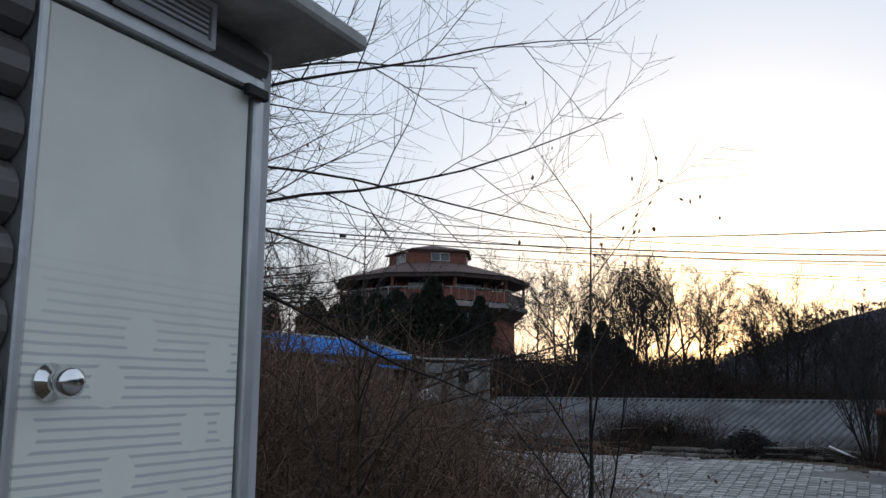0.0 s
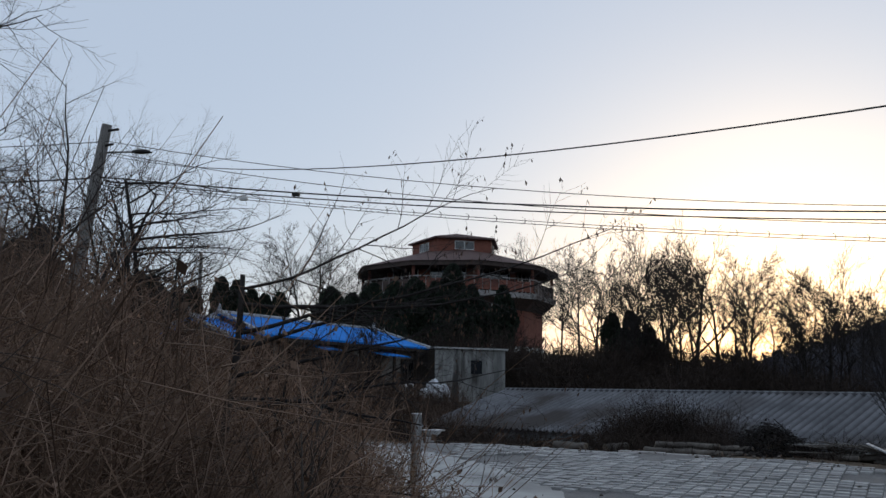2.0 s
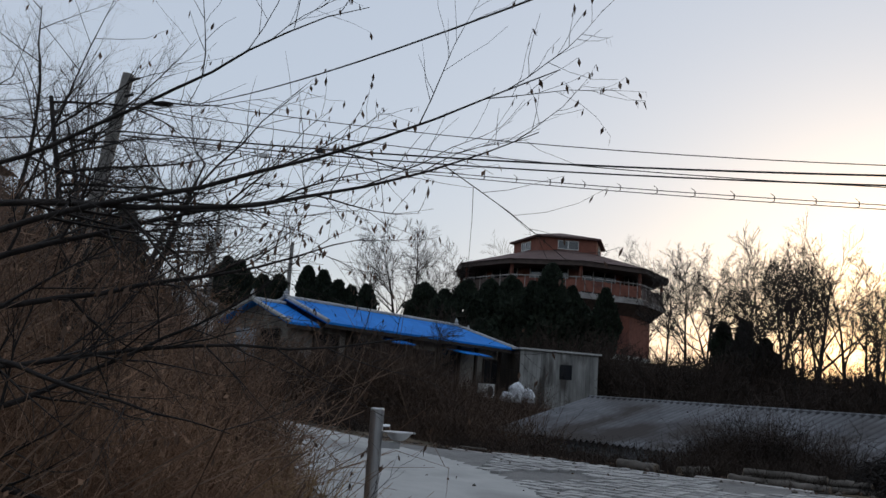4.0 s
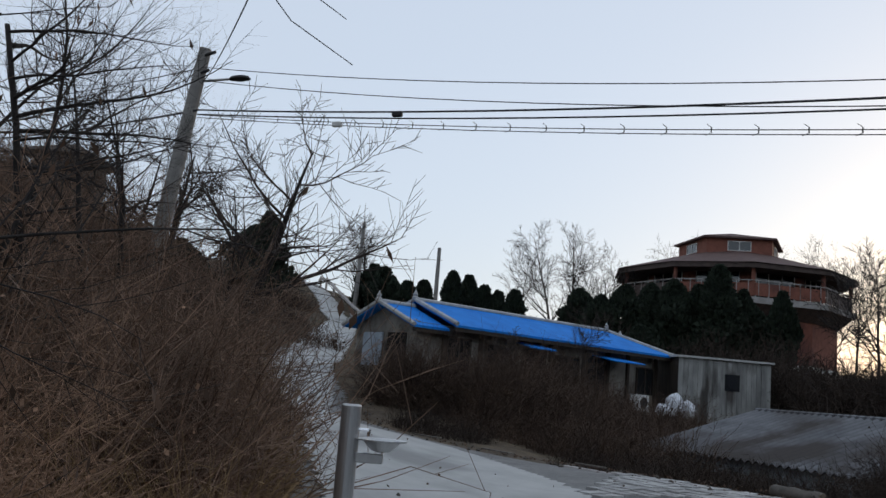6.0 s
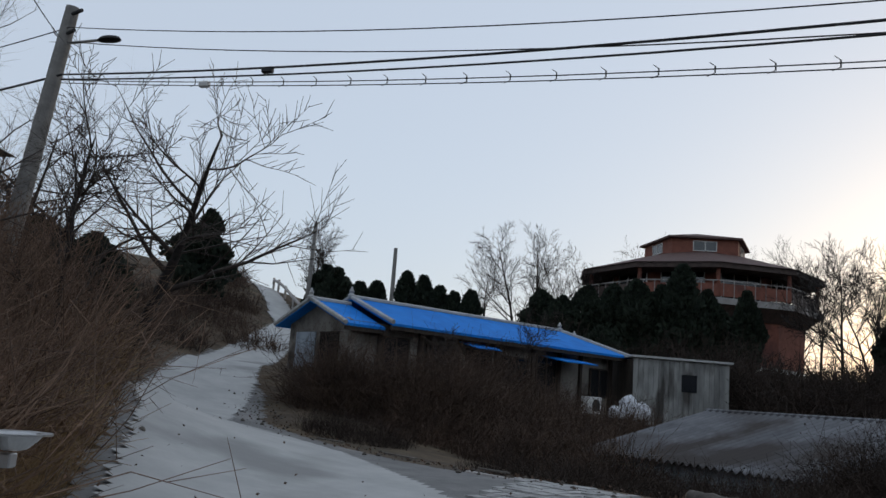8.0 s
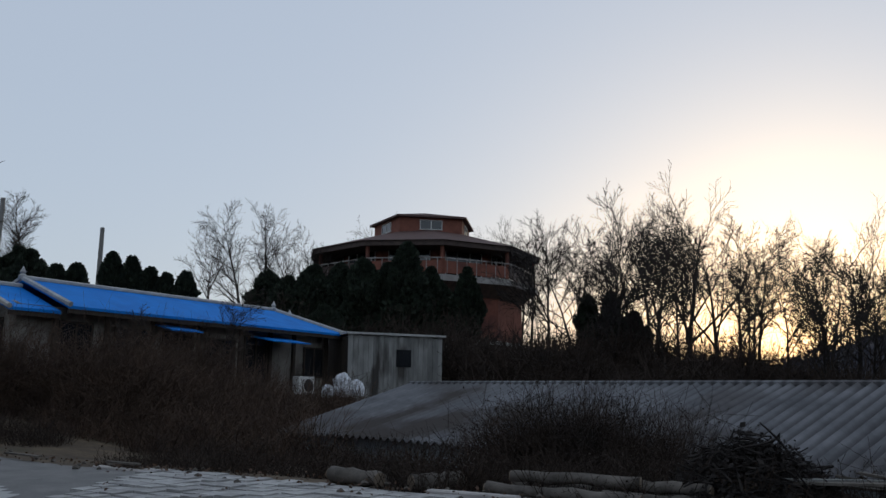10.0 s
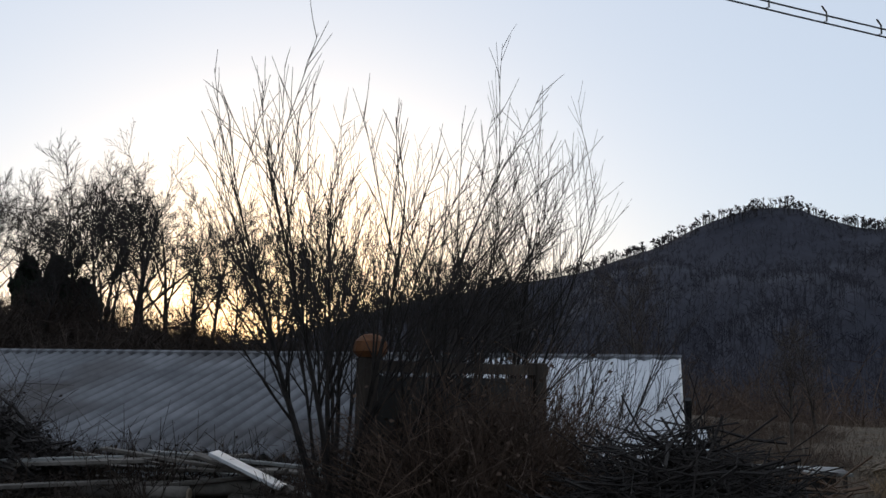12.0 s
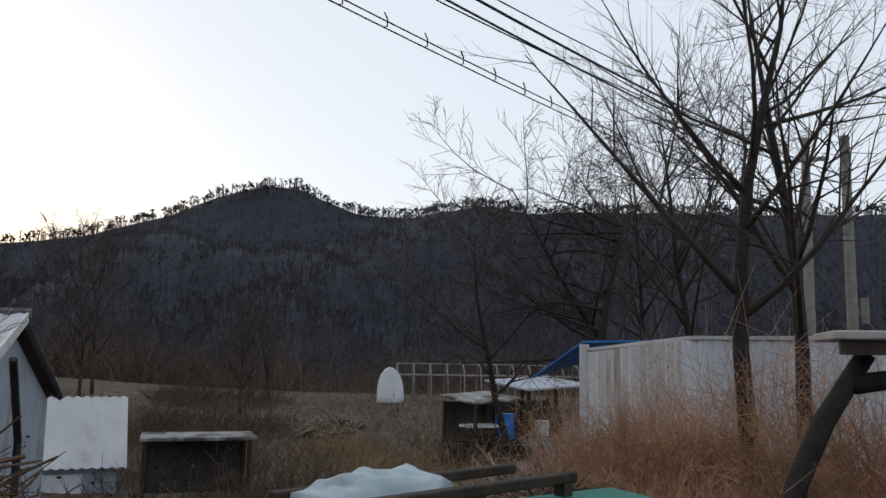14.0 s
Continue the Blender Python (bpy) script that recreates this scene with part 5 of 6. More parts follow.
# ---- bare trees ----
def arching_tree(name, x, y, h, radius, limbs, length, az, spread, rise, droop, label, seed, leaves=0.0, leaf=0.045, low=0.5):
    """A short trunk whose long limbs reach out sideways, mostly towards az (degrees), with fine rising twigs."""
    rng = random.Random(seed)
    ob = empty(name, pose(x, y, ground(x, y) - 0.15), label, "tree")
    T, tips = (Tubes(), Tubes()), []
    stem = line_of(rng, Vector((0, 0, 0)), Vector((0.05, 0, 1)), h, 8, 0.07, 0)
    T[0].add(stem, [radius * (1 - 0.07 * i) for i in range(9)], 8)
    spec = [None, (11, 0.36, 46, 0.13, droop, 11, 0.12), (9, 0.5, 44, 0.18, 0.05, 5, 0.12), (5, 0.5, 42, 0.22, 0.05, 3, 0.12)]
    for k in range(limbs):
        f = low + (1 - low) * (k + rng.random()) / limbs
        i = min(int(f * 8), 7)
        a_ = radians(az + rng.uniform(-spread, spread))
        d_ = Vector((math.cos(a_), math.sin(a_), rng.uniform(*rise)))
        branch(T, rng, stem[i].lerp(stem[i + 1], f * 8 - i), d_, length * rng.uniform(0.7, 1.1), radius * rng.uniform(0.3, 0.45), 1, spec, tips, 0.0012)
    part("trunk", T[0].mesh("trunk", M_BARK2), None, ob)
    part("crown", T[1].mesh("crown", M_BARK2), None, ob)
    if leaves:
        L = Tubes()
        for p, d in tips:
            if rng.random() < leaves * max(0.0, 0.6 + 1.6 * noise.noise(p * 2.2)):
                L.leaf(p, Vector((0, 0, -1)) + rvec(rng) * 0.5, leaf * rng.uniform(0.6, 1.3), rng, 0.2)
        part("dead_leaves", L.mesh("dead_leaves", M_DEADLEAF, False), None, ob, "curled brown dead leaves")
    return ob


arching_tree("bare_tree", -2.0, 4.3, 3.3, 0.036, 8, 2.5, -8, 26, (-0.38, 0.12), 0.02, "bare tree with long arching limbs and fine twigs", 101, low=0.62)
arching_tree("bare_tree", -3.0, 6.4, 3.0, 0.038, 9, 1.9, 20, 80, (0.0, 0.6), 0.02, "bare tree on the bank with spreading limbs", 104, leaves=0.04)
tree("sapling", 0.5, 2.85, 2.4, 0.016, SAPLING, "slender leafless sapling beside the path", 102, lean=(0.0, 0.0), bark=M_BARK2, twig=M_BARK2, leaves=0.25, category="sapling")
tree("sapling", -0.5, 4.6, 2.6, 0.016, SAPLING, "thin leafless sapling in the brush", 111, lean=(0.05, 0.0), category="sapling")
tree("sapling", 1.0, 5.6, 1.5, 0.02, SAPLING, "low leafless shrub at the path edge", 112, lean=(-0.05, 0.1), category="sapling")
tree("sapling", 0.75, 6.4, 1.7, 0.02, SAPLING, "low leafless shrub at the path edge", 113, lean=(0.1, 0.1), category="sapling")
arching_tree("leafy_limb_tree", -0.5, 9.2, 2.3, 0.046, 9, 2.7, 0, 24, (-0.05, 0.42), 0.012, "leaning bare tree with withered brown leaves", 133, leaves=0.75, leaf=0.038, low=0.35)
arching_tree("bare_tree", -3.6, 8.6, 3.6, 0.05, 11, 2.2, 0, 120, (0.1, 0.8), 0.02, "bare spreading tree on the bank", 107)
tree("bare_tree", -4.4, 12.2, 3.0, 0.045, TWIGGY, "bare twiggy tree on the bank", 108, lean=(0.15, 0.0), bark=M_BARK2)
arching_tree("bare_tree", -2.9, 14.0, 3.6, 0.05, 11, 2.0, 40, 90, (0.1, 0.8), 0.0, "bare tree with drooping twigs on the bank", 149, low=0.6)
tree("fruit_tree", -10.8, 27.2, 6.2, 0.18, SPREAD, "bare spreading fruit tree beside the lane", 105, lean=(0.42, 0.05), bark=M_BARK2, thin=0.009)
tree("fruit_tree", -11.8, 25.6, 4.4, 0.14, SPREAD, "bare spreading fruit tree on the bank", 115, lean=(0.1, 0.0), bark=M_BARK2, thin=0.009)
tree("bare_tree", -2.4, 13.0, 2.9, 0.045, TWIGGY, "bare spreading tree on the bank", 144, lean=(-0.05, 0.1), bark=M_BARK2)
tree("bare_tree", -4.2, 18.6, 2.9, 0.045, TWIGGY, "bare spreading tree on the bank", 145, lean=(-0.1, 0.0), bark=M_BARK2)
tree("bare_tree", -3.4, 15.4, 4.0, 0.05, TWIGGY, "bare spreading tree on the bank", 141, lean=(-0.1, 0.0), bark=M_BARK2)
tree("bare_tree", -5.4, 17.6, 3.2, 0.045, TWIGGY, "bare spreading tree on the bank", 142, bark=M_BARK2)
tree("bare_tree", -5.6, 16.2, 4.4, 0.05, TWIGGY, "bare spreading tree on the bank", 147, lean=(0.05, 0.05), bark=M_BARK2)
tree("bare_tree", -7.4, 19.6, 4.0, 0.05, TWIGGY, "bare spreading tree on the bank", 148, lean=(0.05, 0.05), bark=M_BARK2)
tree("bare_tree", -11.6, 24.4, 4.0, 0.08, SPREAD, "bare spreading tree on the bank", 143, bark=M_BARK2)
tree("yard_shrub", -3.4, 37.6, 2.9, 0.05, CROWN, "bare tangled shrub before the blue-roofed house", 116, bark=M_BARK2, thin=0.006, category="shrub")
tree("yard_shrub", -5.0, 34.4, 2.0, 0.04, CROWN, "bare tangled shrub before the blue-roofed house", 117, bark=M_BARK2, thin=0.006, category="shrub")
tree("bare_tree", -9.5, 18.0, 3.4, 0.06, TWIGGY, "bare twiggy tree on the bank", 106, bark=M_BARK2)
WOOD_L = [(-12.9, 68.4, 8.6, 0), (-11.3, 69, 8.8, 0), (-14.6, 66, 6, 1), (-8.6, 68, 6, 1), (-24.6, 62, 5.6, 1), (-26.4, 63, 5.2, 0), (-7, 72, 6.5, 0), (-9.8, 70, 6.5, 1)]
WOOD_M = [(12.5, 47.7, 5.9, 2), (13.8, 48.8, 5.0, 2), (11.2, 49.4, 4.9, 2), (9.5, 50, 5.2, 0), (8.0, 51.4, 5.0, 1), (10.8, 50.8, 5.6, 1), (7.0, 53.5, 5.6, 0), (11.2, 46, 4.6, 0), (15.2, 50.6, 5.6, 0), (16.4, 48.4, 4.4, 1), (17.6, 46.6, 4.8, 0), (19.0, 47.6, 5.2, 2), (18.2, 44.4, 4.2, 1), (20.8, 45.4, 4.4, 0), (22.5, 46, 4.8, 1), (14.2, 45.4, 4.2, 0), (16.0, 42.6, 3.6, 1), (9.0, 47, 4.0, 1), (12.0, 52.6, 5.8, 1), (13.8, 54, 5.6, 0), (6.2, 57, 5.2, 1), (8.6, 56, 5.4, 0)]
WOOD_R = [(17, 54, 6, 0), (19.8, 52.5, 5.4, 1), (22.6, 52, 5.2, 0), (24.6, 49, 4.8, 1), (27.5, 50, 4.8, 0), (30, 52, 5.2, 1), (33, 54, 5.4, 0), (26, 46, 4.0, 1), (29.5, 47, 4.4, 0), (34, 50, 5, 1), (20.8, 42, 3.8, 1), (23.5, 43, 3.8, 0), (24, 57, 6.2, 1), (36, 58, 6.4, 0), (21.5, 58, 6.4, 0), (11.5, 62, 6.8, 1), (15, 63, 6.8, 0), (18.5, 60, 6.4, 1), (6, 84, 10.5, 1), (1, 86, 10.5, 0), (-4, 86, 10.2, 1), (3.6, 88, 10.6, 1), (9.5, 66, 7, 1), (13, 58, 6.2, 1)]
for i, (x, y, h, k) in enumerate(WOOD_L + WOOD_M + WOOD_R):
    h *= 1.1 if 40 < y < 56 else 1.0
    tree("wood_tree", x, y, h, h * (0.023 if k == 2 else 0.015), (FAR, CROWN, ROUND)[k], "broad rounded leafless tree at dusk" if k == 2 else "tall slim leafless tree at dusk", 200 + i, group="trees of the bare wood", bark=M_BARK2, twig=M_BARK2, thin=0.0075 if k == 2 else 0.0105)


def vase_shrub(x, y, h, n, spread, seed, label, tilt=(0.0, 0.0)):
    rng = random.Random(seed)
    ob = empty("vase_shrub", pose(x, y, ground(x, y) - 0.1), label, "shrub")
    crown = Tubes()
    spec = [(12, 0.45, 25, 0.055, 0.03, 9, 0.3), (8, 0.42, 26, 0.08, 0.05, 4, 0.12), (5, 0.42, 28, 0.1, 0.05, 2, 0.15)]
    for i in range(n):
        a = 2 * math.pi * (i + rng.random() * 0.6) / n
        s = spread * rng.uniform(0.3, 1.0)
        wood = Tubes()
        branch((wood, crown), rng, Vector((math.cos(a) * 0.06, math.sin(a) * 0.06, 0)), Vector((math.cos(a) * s + tilt[0], math.sin(a) * s + tilt[1], 1)), h * rng.uniform(0.78, 1.0), rng.uniform(0.016, 0.028), 0, spec, None, 0.003)
        part("stem", wood.mesh("stem", M_BARK2), None, ob)
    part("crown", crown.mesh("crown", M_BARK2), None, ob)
    return ob


vase_shrub(9.3, 18.8, 2.9, 18, 0.82, 301, "tall vase-shaped leafless shrub with many upright stems", tilt=(0.16, 0.0))
vase_shrub(11.75, 21.0, 3.8, 18, 0.65, 302, "tall vase-shaped leafless shrub behind the stall", tilt=(0.0, -0.02))
vase_shrub(12.9, 21.2, 3.0, 4, 0.45, 303, "thin leaning leafless shrub behind the stall", tilt=(0.4, -0.15))

tree("big_bare_tree", 17.55, 14.15, 5.6, 0.10, CROWN, "large bare forked tree with spreading limbs", 401, lean=(-0.1, 0.0), bark=M_BARK2)
tree("big_bare_tree", 18.05, 13.75, 5.6, 0.09, CROWN, "large bare tree beside the white shed", 402, lean=(0.1, 0.1), bark=M_BARK2)
for i, (x, y, h) in enumerate([(26.2, 17.0, 6.3), (27, 16.4, 7), (29, 18, 6.5), (26.5, 20.5, 5.5)]):
    tree("bare_tree", x, y, h, 0.1, CROWN, "bare tree behind the white shed", 410 + i, lean=(-0.02, (0.32, 0.15, 0.1, 0.2)[i]), bark=M_BARK2, thin=0.006)
arching_tree("bare_tree", 25.0, 18.2, 5.0, 0.1, 12, 3.0, 95, 60, (0.0, 0.8), 0.0, "bare tree with long sideways limbs behind the white shed", 430, low=0.4)
for i, (x, y, h) in enumerate([(38, 37, 4), (34, 35, 4), (30, 39, 6), (33, 42, 6)]):
    tree("bare_tree", x, y, h, 0.08, FAR, "thin bare tree in the field", 420 + i, thin=0.008)

# ---- logs, boards and heaps behind the kerb ----
def log_thing(x, y, length, r, turn, z=None, seed=0, label="weathered grey log lying in the verge", tilt=0.0):
    rng = random.Random(seed)
    ob = empty("log", pose(x, y, (ground(x, y) if z is None else z) + r * 0.8, 0, tilt, turn), label, "log", "logs behind the kerb")
    T = Tubes()
    n = 7
    pts = [Vector((length * (i / n - 0.5), rng.uniform(-0.3, 0.3) * r, rng.uniform(-0.2, 0.2) * r)) for i in range(n + 1)]
    T.add(pts, [r * rng.uniform(0.88, 1.08) for _ in pts], 10)
    part("trunk", T.mesh("trunk", M_LOG), None, ob)
    for s in (-1, 1):
        end = rodded((s * (length / 2), 0, 0), (s * (length / 2 + 0.012), 0, 0), r * 0.85, n=10)
        part("cut_end", end, M_TWIGPALE, ob, "pale sawn end")
    return ob


for i, (x, y, ln2, r, turn, dz) in enumerate([(5.35, 19.95, 1.9, 0.09, -24, 0.0), (5.9, 20.2, 1.8, 0.10, -20, 0.0), (5.6, 20.45, 1.7, 0.11, -27, 0.02), (6.1, 20.05, 1.6, 0.075, -30, 0.14), (5.5, 20.2, 1.5, 0.08, -18, 0.18), (6.3, 19.75, 1.5, 0.07, -26, 0.0), (3.3, 21.15, 1.0, 0.12, -35, 0.0), (4.2, 20.75, 0.7, 0.13, 30, 0.0), (7.9, 19.5, 1.4, 0.07, -40, 0.0), (8.5, 19.4, 1.5, 0.08, -15, 0.05), (9.0, 18.9, 1.2, 0.06, -50, 0.02)]):
    log_thing(x, y, ln2 * 0.8, r * 0.72, turn + (i % 3 - 1) * 7, ground(x, y) + dz * 0.7, 500 + i)


def plank(x, y, length, w, turn, tilt, dz, material=None, label="grey weathered plank among the debris"):
    ob = tagged(part("plank", boxed(-length / 2, length / 2, -w / 2, w / 2, -0.012, 0.012, bevel=0.003), material or M_LOG), label, "plank", "planks behind the kerb")
    ob.matrix_basis = pose(x, y, ground(x, y) + dz, 0, tilt, turn)
    return ob


for a_ in [(8.75, 19.15, 0.75, 0.16, -30, 18, 0.22), (8.0, 19.9, 1.0, 0.1, -20, 4, 0.2), (8.35, 20.2, 1.1, 0.12, -5, -3, 0.25), (7.6, 19.3, 1.0, 0.1, 20, 2, 0.12), (9.0, 19.7, 1.1, 0.12, -35, 8, 0.25), (-3.4, 24.35, 0.8, 0.07, -28, 0, 0.08), (-1.6, 23.35, 0.9, 0.07, -34, 0, 0.08), (0.3, 22.25, 0.6, 0.06, -28, 0, 0.08)]:
    plank(*a_)
rq = random.Random(68)
for _ in range(14):
    plank(rq.uniform(7.5, 9.0), rq.uniform(19.2, 20.3), rq.uniform(0.5, 1.3), rq.uniform(0.07, 0.15), rq.uniform(-55, 15), rq.uniform(-8, 10), rq.uniform(0.1, 0.34), M_BOARD if rq.random() < 0.4 else M_LOG)
plank(8.72, 19.0, 0.55, 0.2, -32, 24, 0.25, M_ALU, "bent pale metal sheet among the debris")


def heap(name, x, y, rx, ry, h, count, material, label, seed, size=0.5, r=0.006, leaf=0):
    """A mound of tangled sticks."""
    rng = random.Random(seed)
    T = Tubes()
    z0 = ground(x, y)
    for _ in range(count):
        a, q = rng.uniform(0, 2 * math.pi), math.sqrt(rng.random())
        p = Vector((x + rx * q * math.cos(a), y + ry * q * math.sin(a), z0 + h * (1 - q * q) * rng.uniform(0.3, 1.0)))
        d = Vector((rng.uniform(-1, 1), rng.uniform(-1, 1), rng.uniform(-0.3, 0.4)))
        ln2 = size * rng.uniform(0.4, 1.2)
        pts = line_of(rng, p - d.normalized() * ln2 / 2, d, ln2, 4, 0.25, 0)
        rr = r * rng.choice((0.5, 0.7, 1, 1, 1.8))
        T.add(pts, [rr, rr, rr * 0.9, rr * 0.7, rr * 0.5], 4)
        for _ in range(leaf):
            T.leaf(p + rvec(rng) * 0.08, rvec(rng), rng.uniform(0.03, 0.08), rng)
    ob = tagged(part(name, T.mesh(name, material, False)), label, "heap", kind="stuff")
    core = turned([(1.0, 0), (0.9, 0.35), (0.62, 0.62), (0.25, 0.78), (0.05, 0.82)], 18)
    for v in core.verts:
        v.co.x, v.co.y = v.co.x * rx * 0.85, v.co.y * ry * 0.85
        v.co.z = v.co.z * h * 0.85 - 0.1
        v.co += Vector((noise.noise(v.co * 3) * 0.1, noise.noise(v.co * 3 + Vector((9, 0, 0))) * 0.1, noise.noise(v.co * 4) * 0.06))
    c_ = part("heap_core", core, M_EARTH, ob, "packed earth and rotten litter")
    c_.matrix_basis = pose(x, y, z0)
    return ob


heap("root_heap", 7.05, 20.0, 0.75, 0.6, 0.62, 1500, M_BARK2, "dark heap of roots and twigs behind the kerb", 601, 0.35, 0.007, leaf=2)
heap("brushwood_heap", 10.75, 16.9, 0.95, 0.8, 0.92, 3000, M_BARK2, "large heap of cut brushwood beside the lot", 602, 0.8, 0.0055)
heap("brushwood_heap", 11.6, 16.9, 0.7, 0.6, 0.7, 1000, M_TWIGRED, "heap of cut brushwood and dead grass", 603, 0.8, 0.007)
heap("litter_heap", 15.3, 15.1, 0.7, 0.5, 0.4, 500, M_TWIGRED, "heap of dead stalks beside the teal board", 605, 0.5, 0.008)
heap("scrap_heap", 27.5, 21.5, 1.4, 0.9, 0.7, 500, M_BARK2, "dark scrap heap in the field", 606, 0.8, 0.02)
heap("scrap_heap", 33.0, 30.0, 1.6, 0.8, 0.5, 300, M_TWIGPALE, "pale rubble heap in the field", 607, 0.7, 0.03)
heap("litter_heap", 16.3, 15.9, 0.9, 0.7, 0.35, 700, M_TWIGPALE, "heap of pale sticks and scrap boards", 604, 0.7, 0.01)

# ---- covered stack on the right ----
cs = empty("covered_stack", pose(12.82, 15.22, -0.27, 0, 0, -16), "low timber stack under a crumpled pale blue sheet", "stack")
for y in (0.0, 0.5):
    part("timber", boxed(-0.1, 1.8, y - 0.04, y + 0.04, 0.25, 0.31, bevel=0.008), M_DARKWOOD, cs)
for x in (0.0, 0.9, 1.7):
    part("leg", boxed(x - 0.04, x + 0.04, -0.04, 0.04, -0.5, 0.25), M_DARKWOOD, cs)
nx, ny = 30, 14
v, f = [], []
for j in range(ny + 1):
    for i in range(nx + 1):
        x, y = -0.05 + 0.95 * i / nx, 0.12 + 0.36 * j / ny
        e_ = min(1, min(i, nx - i) / 5) * min(1, min(j, ny - j) / 3)
        h_ = 0.3 + e_ * (0.03 + 0.05 * (i / nx) ** 0.5 + 0.05 * noise.noise((x * 4, y * 4, 1)) + 0.03 * noise.noise((x * 11, y * 11, 2)))
        v.append((x, y, h_ - (0.12 if e_ == 0 else 0)))
f = [(j * (nx + 1) + i, j * (nx + 1) + i + 1, (j + 1) * (nx + 1) + i + 1, (j + 1) * (nx + 1) + i) for j in range(ny) for i in range(nx)]
part("sheet", mesh_of("sheet", v, f, M_TARPPALE, True), None, cs, "crumpled pale blue plastic sheet")
tb = tagged(part("teal_board", boxed(0, 1.7, 0, 0.5, 0, 0.04, bevel=0.008), M_TEAL), "teal painted board lying in dry grass", "board")
tb.matrix_basis = pose(13.2, 14.85, -0.16, 3, 0, -24)
for x_, y_ in ((13.3, 14.9), (14.5, 14.35)):
    b_ = tagged(part("support_block", boxed(x_ - 0.12, x_ + 0.12, y_ - 0.1, y_ + 0.1, ground(x_, y_) - 0.1, -0.165, bevel=0.01), M_KERB), "concrete block under the teal board", "block")

# timber prop with a small deck at the shed
dk = empty("deck", pose(15.9, 13.1, -0.6, 0, 0, -75), "small raised deck board on a leaning trunk prop", "deck")
part("deck_board", boxed(-0.25, 2.2, -0.3, 0.5, 1.5, 1.56, bevel=0.01), M_KERB, dk, "grey deck boards")
part("joist", boxed(-0.2, 2.2, -0.25, -0.17, 1.4, 1.496), M_DARKWOOD, dk)
T = Tubes()
T.add([Vector((-0.7, -0.3, -0.1)), Vector((-0.5, -0.22, 0.55)), Vector((-0.3, -0.1, 0.95)), Vector((0.0, 0.0, 1.4))], [0.085, 0.075, 0.075, 0.065], 9)
part("prop", T.mesh("prop", M_BARK2), None, dk, "leaning dark trunk used as prop")
T = Tubes()
T.add([Vector((-0.1, -0.05, 1.2)), Vector((0.4, -0.05, 1.28)), Vector((1.0, 0, 1.45))], [0.07, 0.06, 0.05], 8)
part("brace", T.mesh("brace", M_BARK2), None, dk)

# ---- yard things before the house ----
ac = empty("outdoor_unit", pose(-2.05, 41.3, 0.85, 0, 0, 62), "boxy white air conditioner outdoor unit", "air conditioner")
part("casing", boxed(-0.4, 0.4, -0.15, 0.15, 0, 0.6, bevel=0.02), M_WHITEPAINT, ac)
bm = rodded((0.08, -0.151, 0.3), (0.08, -0.17, 0.3), 0.22, n=20)
part("fan_grille", bm, M_BLACK, ac, "dark round fan grille")


def sack(x, y, r, h, seed, z):
    rng = random.Random(seed)
    bm = bmesh.new()
    bmesh.ops.create_icosphere(bm, subdivisions=3, radius=1)
    for v in bm.verts:
        n_ = noise.noise(v.co * 1.7 + Vector((seed, 0, 0))) * 0.25 + noise.noise(v.co * 5) * 0.08
        v.co = v.co * (1 + n_)
        v.co.x, v.co.y, v.co.z = v.co.x * r, v.co.y * r * 0.8, max(v.co.z, -0.8) * h / 2 + h * 0.4
    ob = tagged(part("sack", bm, M_PLASTIC), "crumpled white plastic sack beside the house", "sack", "white sacks beside the house")
    ob.matrix_basis = pose(x, y, z)
    return ob


sack(-0.9, 42.2, 0.38, 0.95, 3, 0.75)
sack(-0.45, 42.5, 0.32, 0.7, 7, 0.75)
sack(-1.2, 41.6, 0.3, 0.5, 9, 0.75)
tagged(part("low_wall", boxed(-4.4, -2.9, 37.3, 37.5, 0.2, 1.25, bevel=0.02), M_PLASTER), "low grimy plaster wall stub in the yard", "wall")

# guard rail of the climbing lane
gr = empty("guard_rail", pose(0, 0, 0), "pale guard rail along the climbing lane", "guard rail")
rail_pts = [(-17.6, 47.9), (-18.9, 49.2), (-20.2, 50.4), (-21.5, 51.6), (-22.8, 52.9), (-24.1, 54.4), (-25.4, 56.4)]
for (ax, ay), (bx, by) in zip(rail_pts, rail_pts[1:]):
    za, zb = ground(ax, ay), ground(bx, by)
    part("post", boxed(ax - 0.05, ax + 0.05, ay - 0.05, ay + 0.05, za - 0.1, za + 0.75), M_KERB, gr)
    part("rail", rodded((ax, ay, za + 0.6), (bx, by, zb + 0.6), 0.09, n=6), M_KERB, gr)

# ---- pavers: the nearest are pieces of their own, the rest one mesh ----
def paver_mesh():
    bm = bmesh.new()
    vs = bmesh.ops.create_cube(bm, size=1)["verts"]
    for v in vs:
        k = 0.955 if v.co.z > 0 else 1.0
        v.co.x, v.co.y, v.co.z = v.co.x * 0.198 * k, v.co.y * 0.198 * k, v.co.z * 0.07
    me = bpy.data.meshes.new("paver")
    bm.to_mesh(me)
    bm.free()
    me.materials.append(M_PAVER1)
    return me


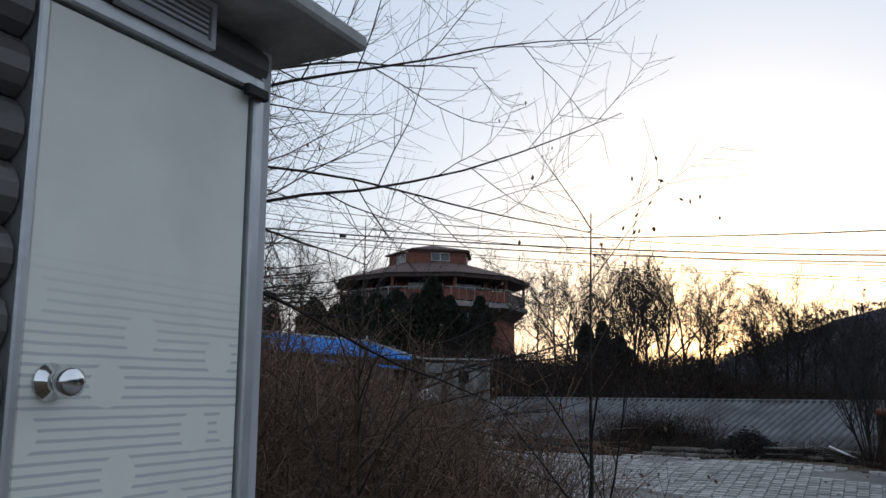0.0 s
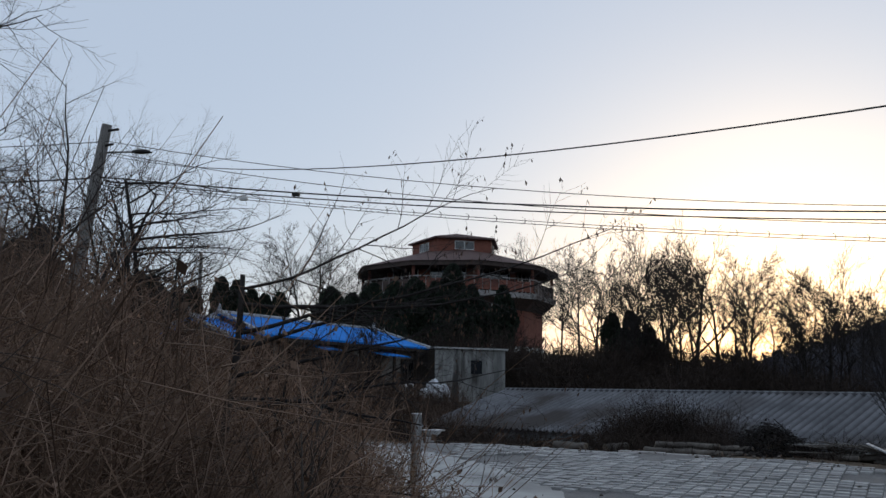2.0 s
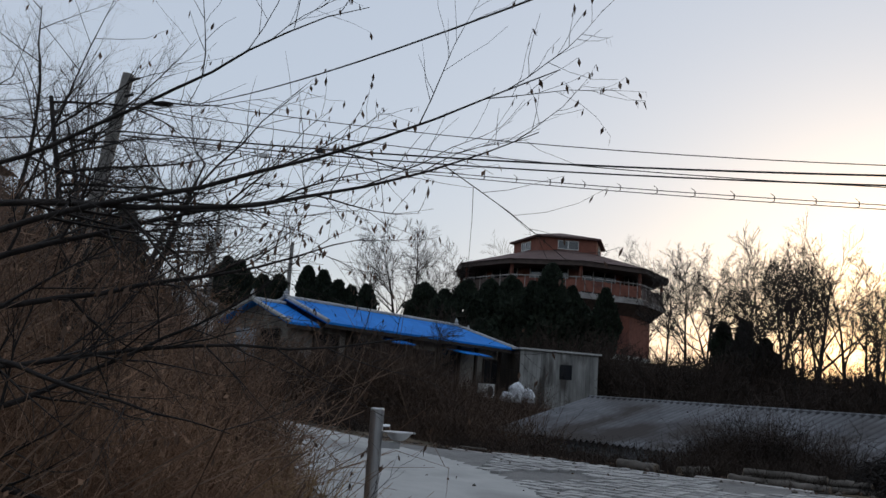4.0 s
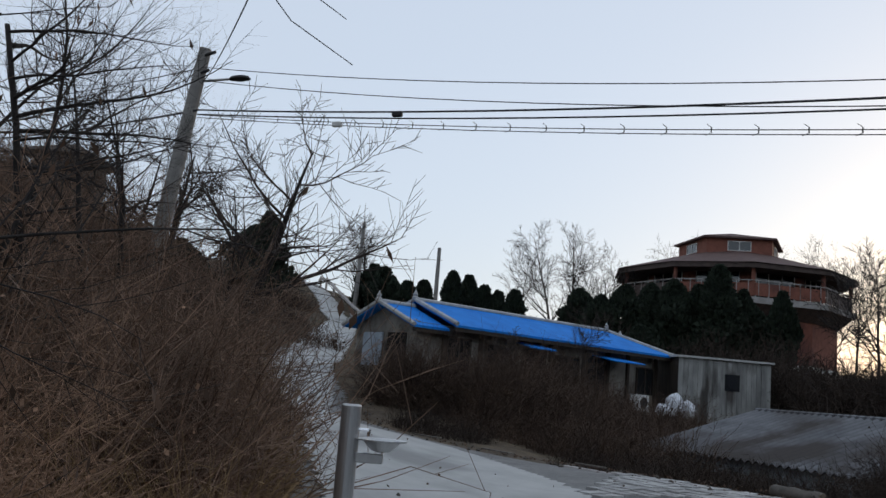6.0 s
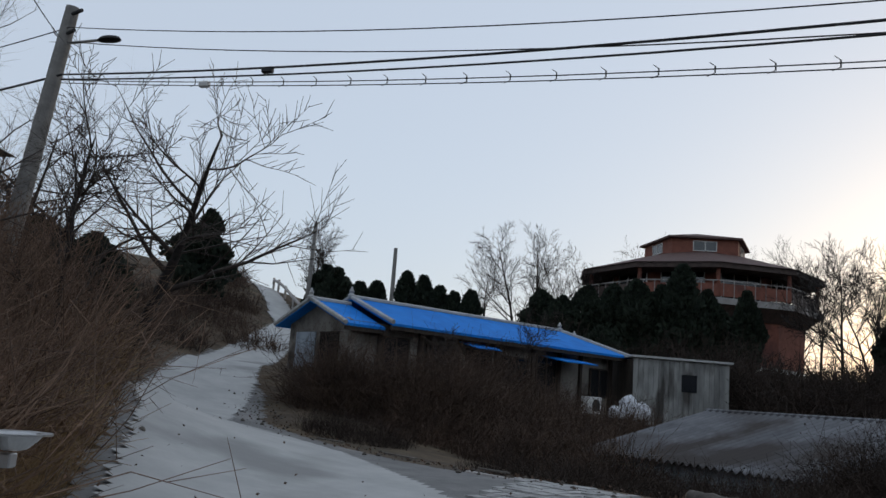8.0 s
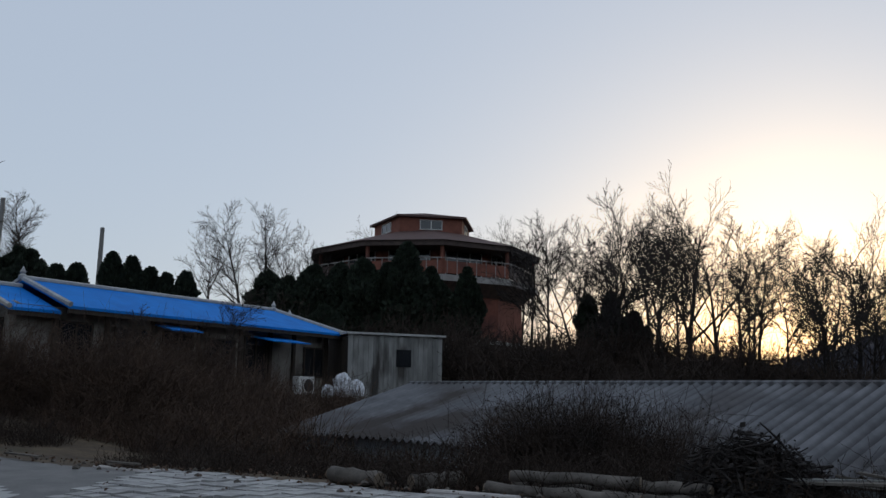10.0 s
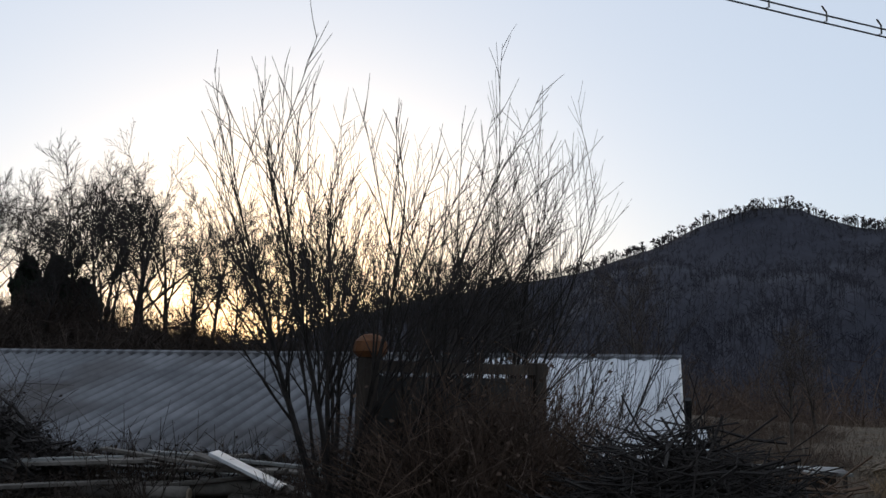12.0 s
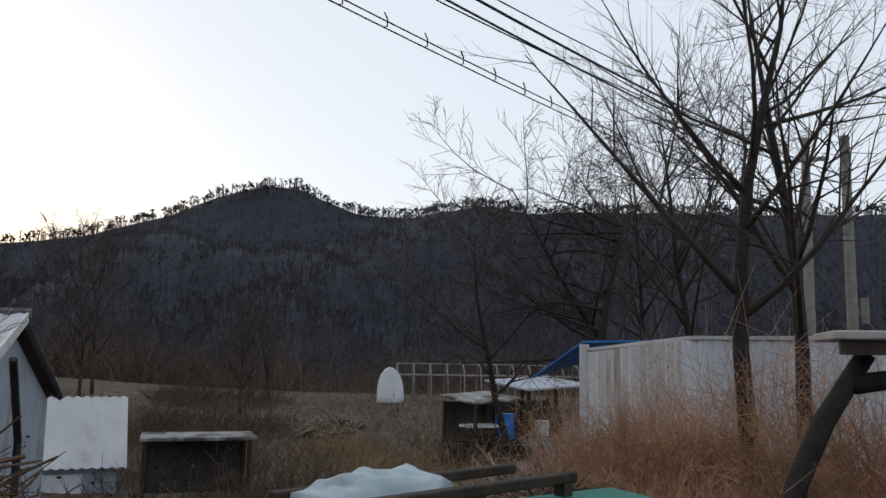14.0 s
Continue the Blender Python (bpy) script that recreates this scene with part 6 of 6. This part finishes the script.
pv = empty("paver_field", pose(0, 0, 0), "field of square grey pavers with open joints", "pavers", kind="structure")
rp = random.Random(77)
base = paver_mesh()
ux, uy = math.cos(radians(-27)), math.sin(radians(-27))
cells = []
for j in range(-3, 38):
    for i in range(-42, 50):
        x = 4.0 + i * 0.205 * ux + j * 0.205 * uy
        y = 19.6 + i * 0.205 * uy - j * 0.205 * ux
        if inside(LOT, x, y) and not inside(CONC, x, y) and y > 13.6 and x > -5.5 and math.hypot(x - 8, y - 12) > 3.2:
            if noise.noise((x * 0.5, y * 0.5, 4)) > -0.32:
                edge = 0.2 + (18.2 - y) * (0.83 if y < 18.2 else 1.0)
                if x > max(edge, 0.9):
                    cells.append((x, y))
cells.sort(key=lambda c: abs(c[0] * 0.45 + c[1] * 0.9 - 19.2) + 0.15 * abs(c[0] - 3))
zs = heights(cells)
bv, bf = [], []
corner = [tuple(v.co) for v in base.vertices]
cface = [tuple(p.vertices) for p in base.polygons]
for k, ((x, y), z) in enumerate(zip(cells, zs)):
    dz, tw = rp.uniform(-0.012, 0.008), -27 + rp.uniform(-2, 2)
    m = pose(x, y, float(z) + 0.0 + dz, rp.uniform(-1.5, 1.5), rp.uniform(-1.5, 1.5), tw)
    if k < 300:
        ob = part("paver", base, None, pv)
        ob.matrix_basis = m
    else:
        o = len(bv)
        bv += [tuple(m @ Vector(c)) for c in corner]
        bf += [tuple(o + q for q in fc) for fc in cface]
rest = part("paver_rest", mesh_of("paver_rest", bv, bf, M_PAVER), None, pv)
tagged(rest, kind="stuff")


# ---- litter of leaves and pebbles along the kerb and over the lot ----
rl = random.Random(91)
T, S = Tubes(), Tubes()
spots = []
for x0, y0, x1, y1 in along(KERB[1:], 0.12):
    for _ in range(5):
        q = rl.random()
        off = rl.gauss(-0.05, 0.35)
        nx_, ny_ = y1 - y0, x0 - x1
        l_ = math.hypot(nx_, ny_)
        spots.append((x0 + (x1 - x0) * q + nx_ / l_ * off, y0 + (y1 - y0) * q + ny_ / l_ * off))
for _ in range(450):
    x, y = rl.uniform(-6, 11), rl.uniform(9, 24)
    if lot_in(x, y):
        spots.append((x, y))
for k, ((x, y), z) in enumerate(zip(spots, heights(spots))):
    p = Vector((x, y, float(z) + 0.045))
    if k % 9:
        T.leaf(p, Vector((rl.uniform(-1, 1), rl.uniform(-1, 1), rl.uniform(0.0, 0.5))), rl.uniform(0.025, 0.055), rl)
    else:
        s = rl.uniform(0.012, 0.04)
        S.add([p - Vector((s, 0, 0.012)), p + Vector((0, s * 0.3, 0.0)), p + Vector((s, 0, -0.012))], [s * 0.5, s * 0.8, s * 0.4], 5)
tagged(part("leaf_litter", T.mesh("leaf_litter", M_DEADLEAF, False)), "dead leaves scattered along the kerb", "litter", kind="stuff")
tagged(part("gravel", S.mesh("gravel", M_LOG, False)), "small stones scattered along the kerb", "gravel", kind="stuff")
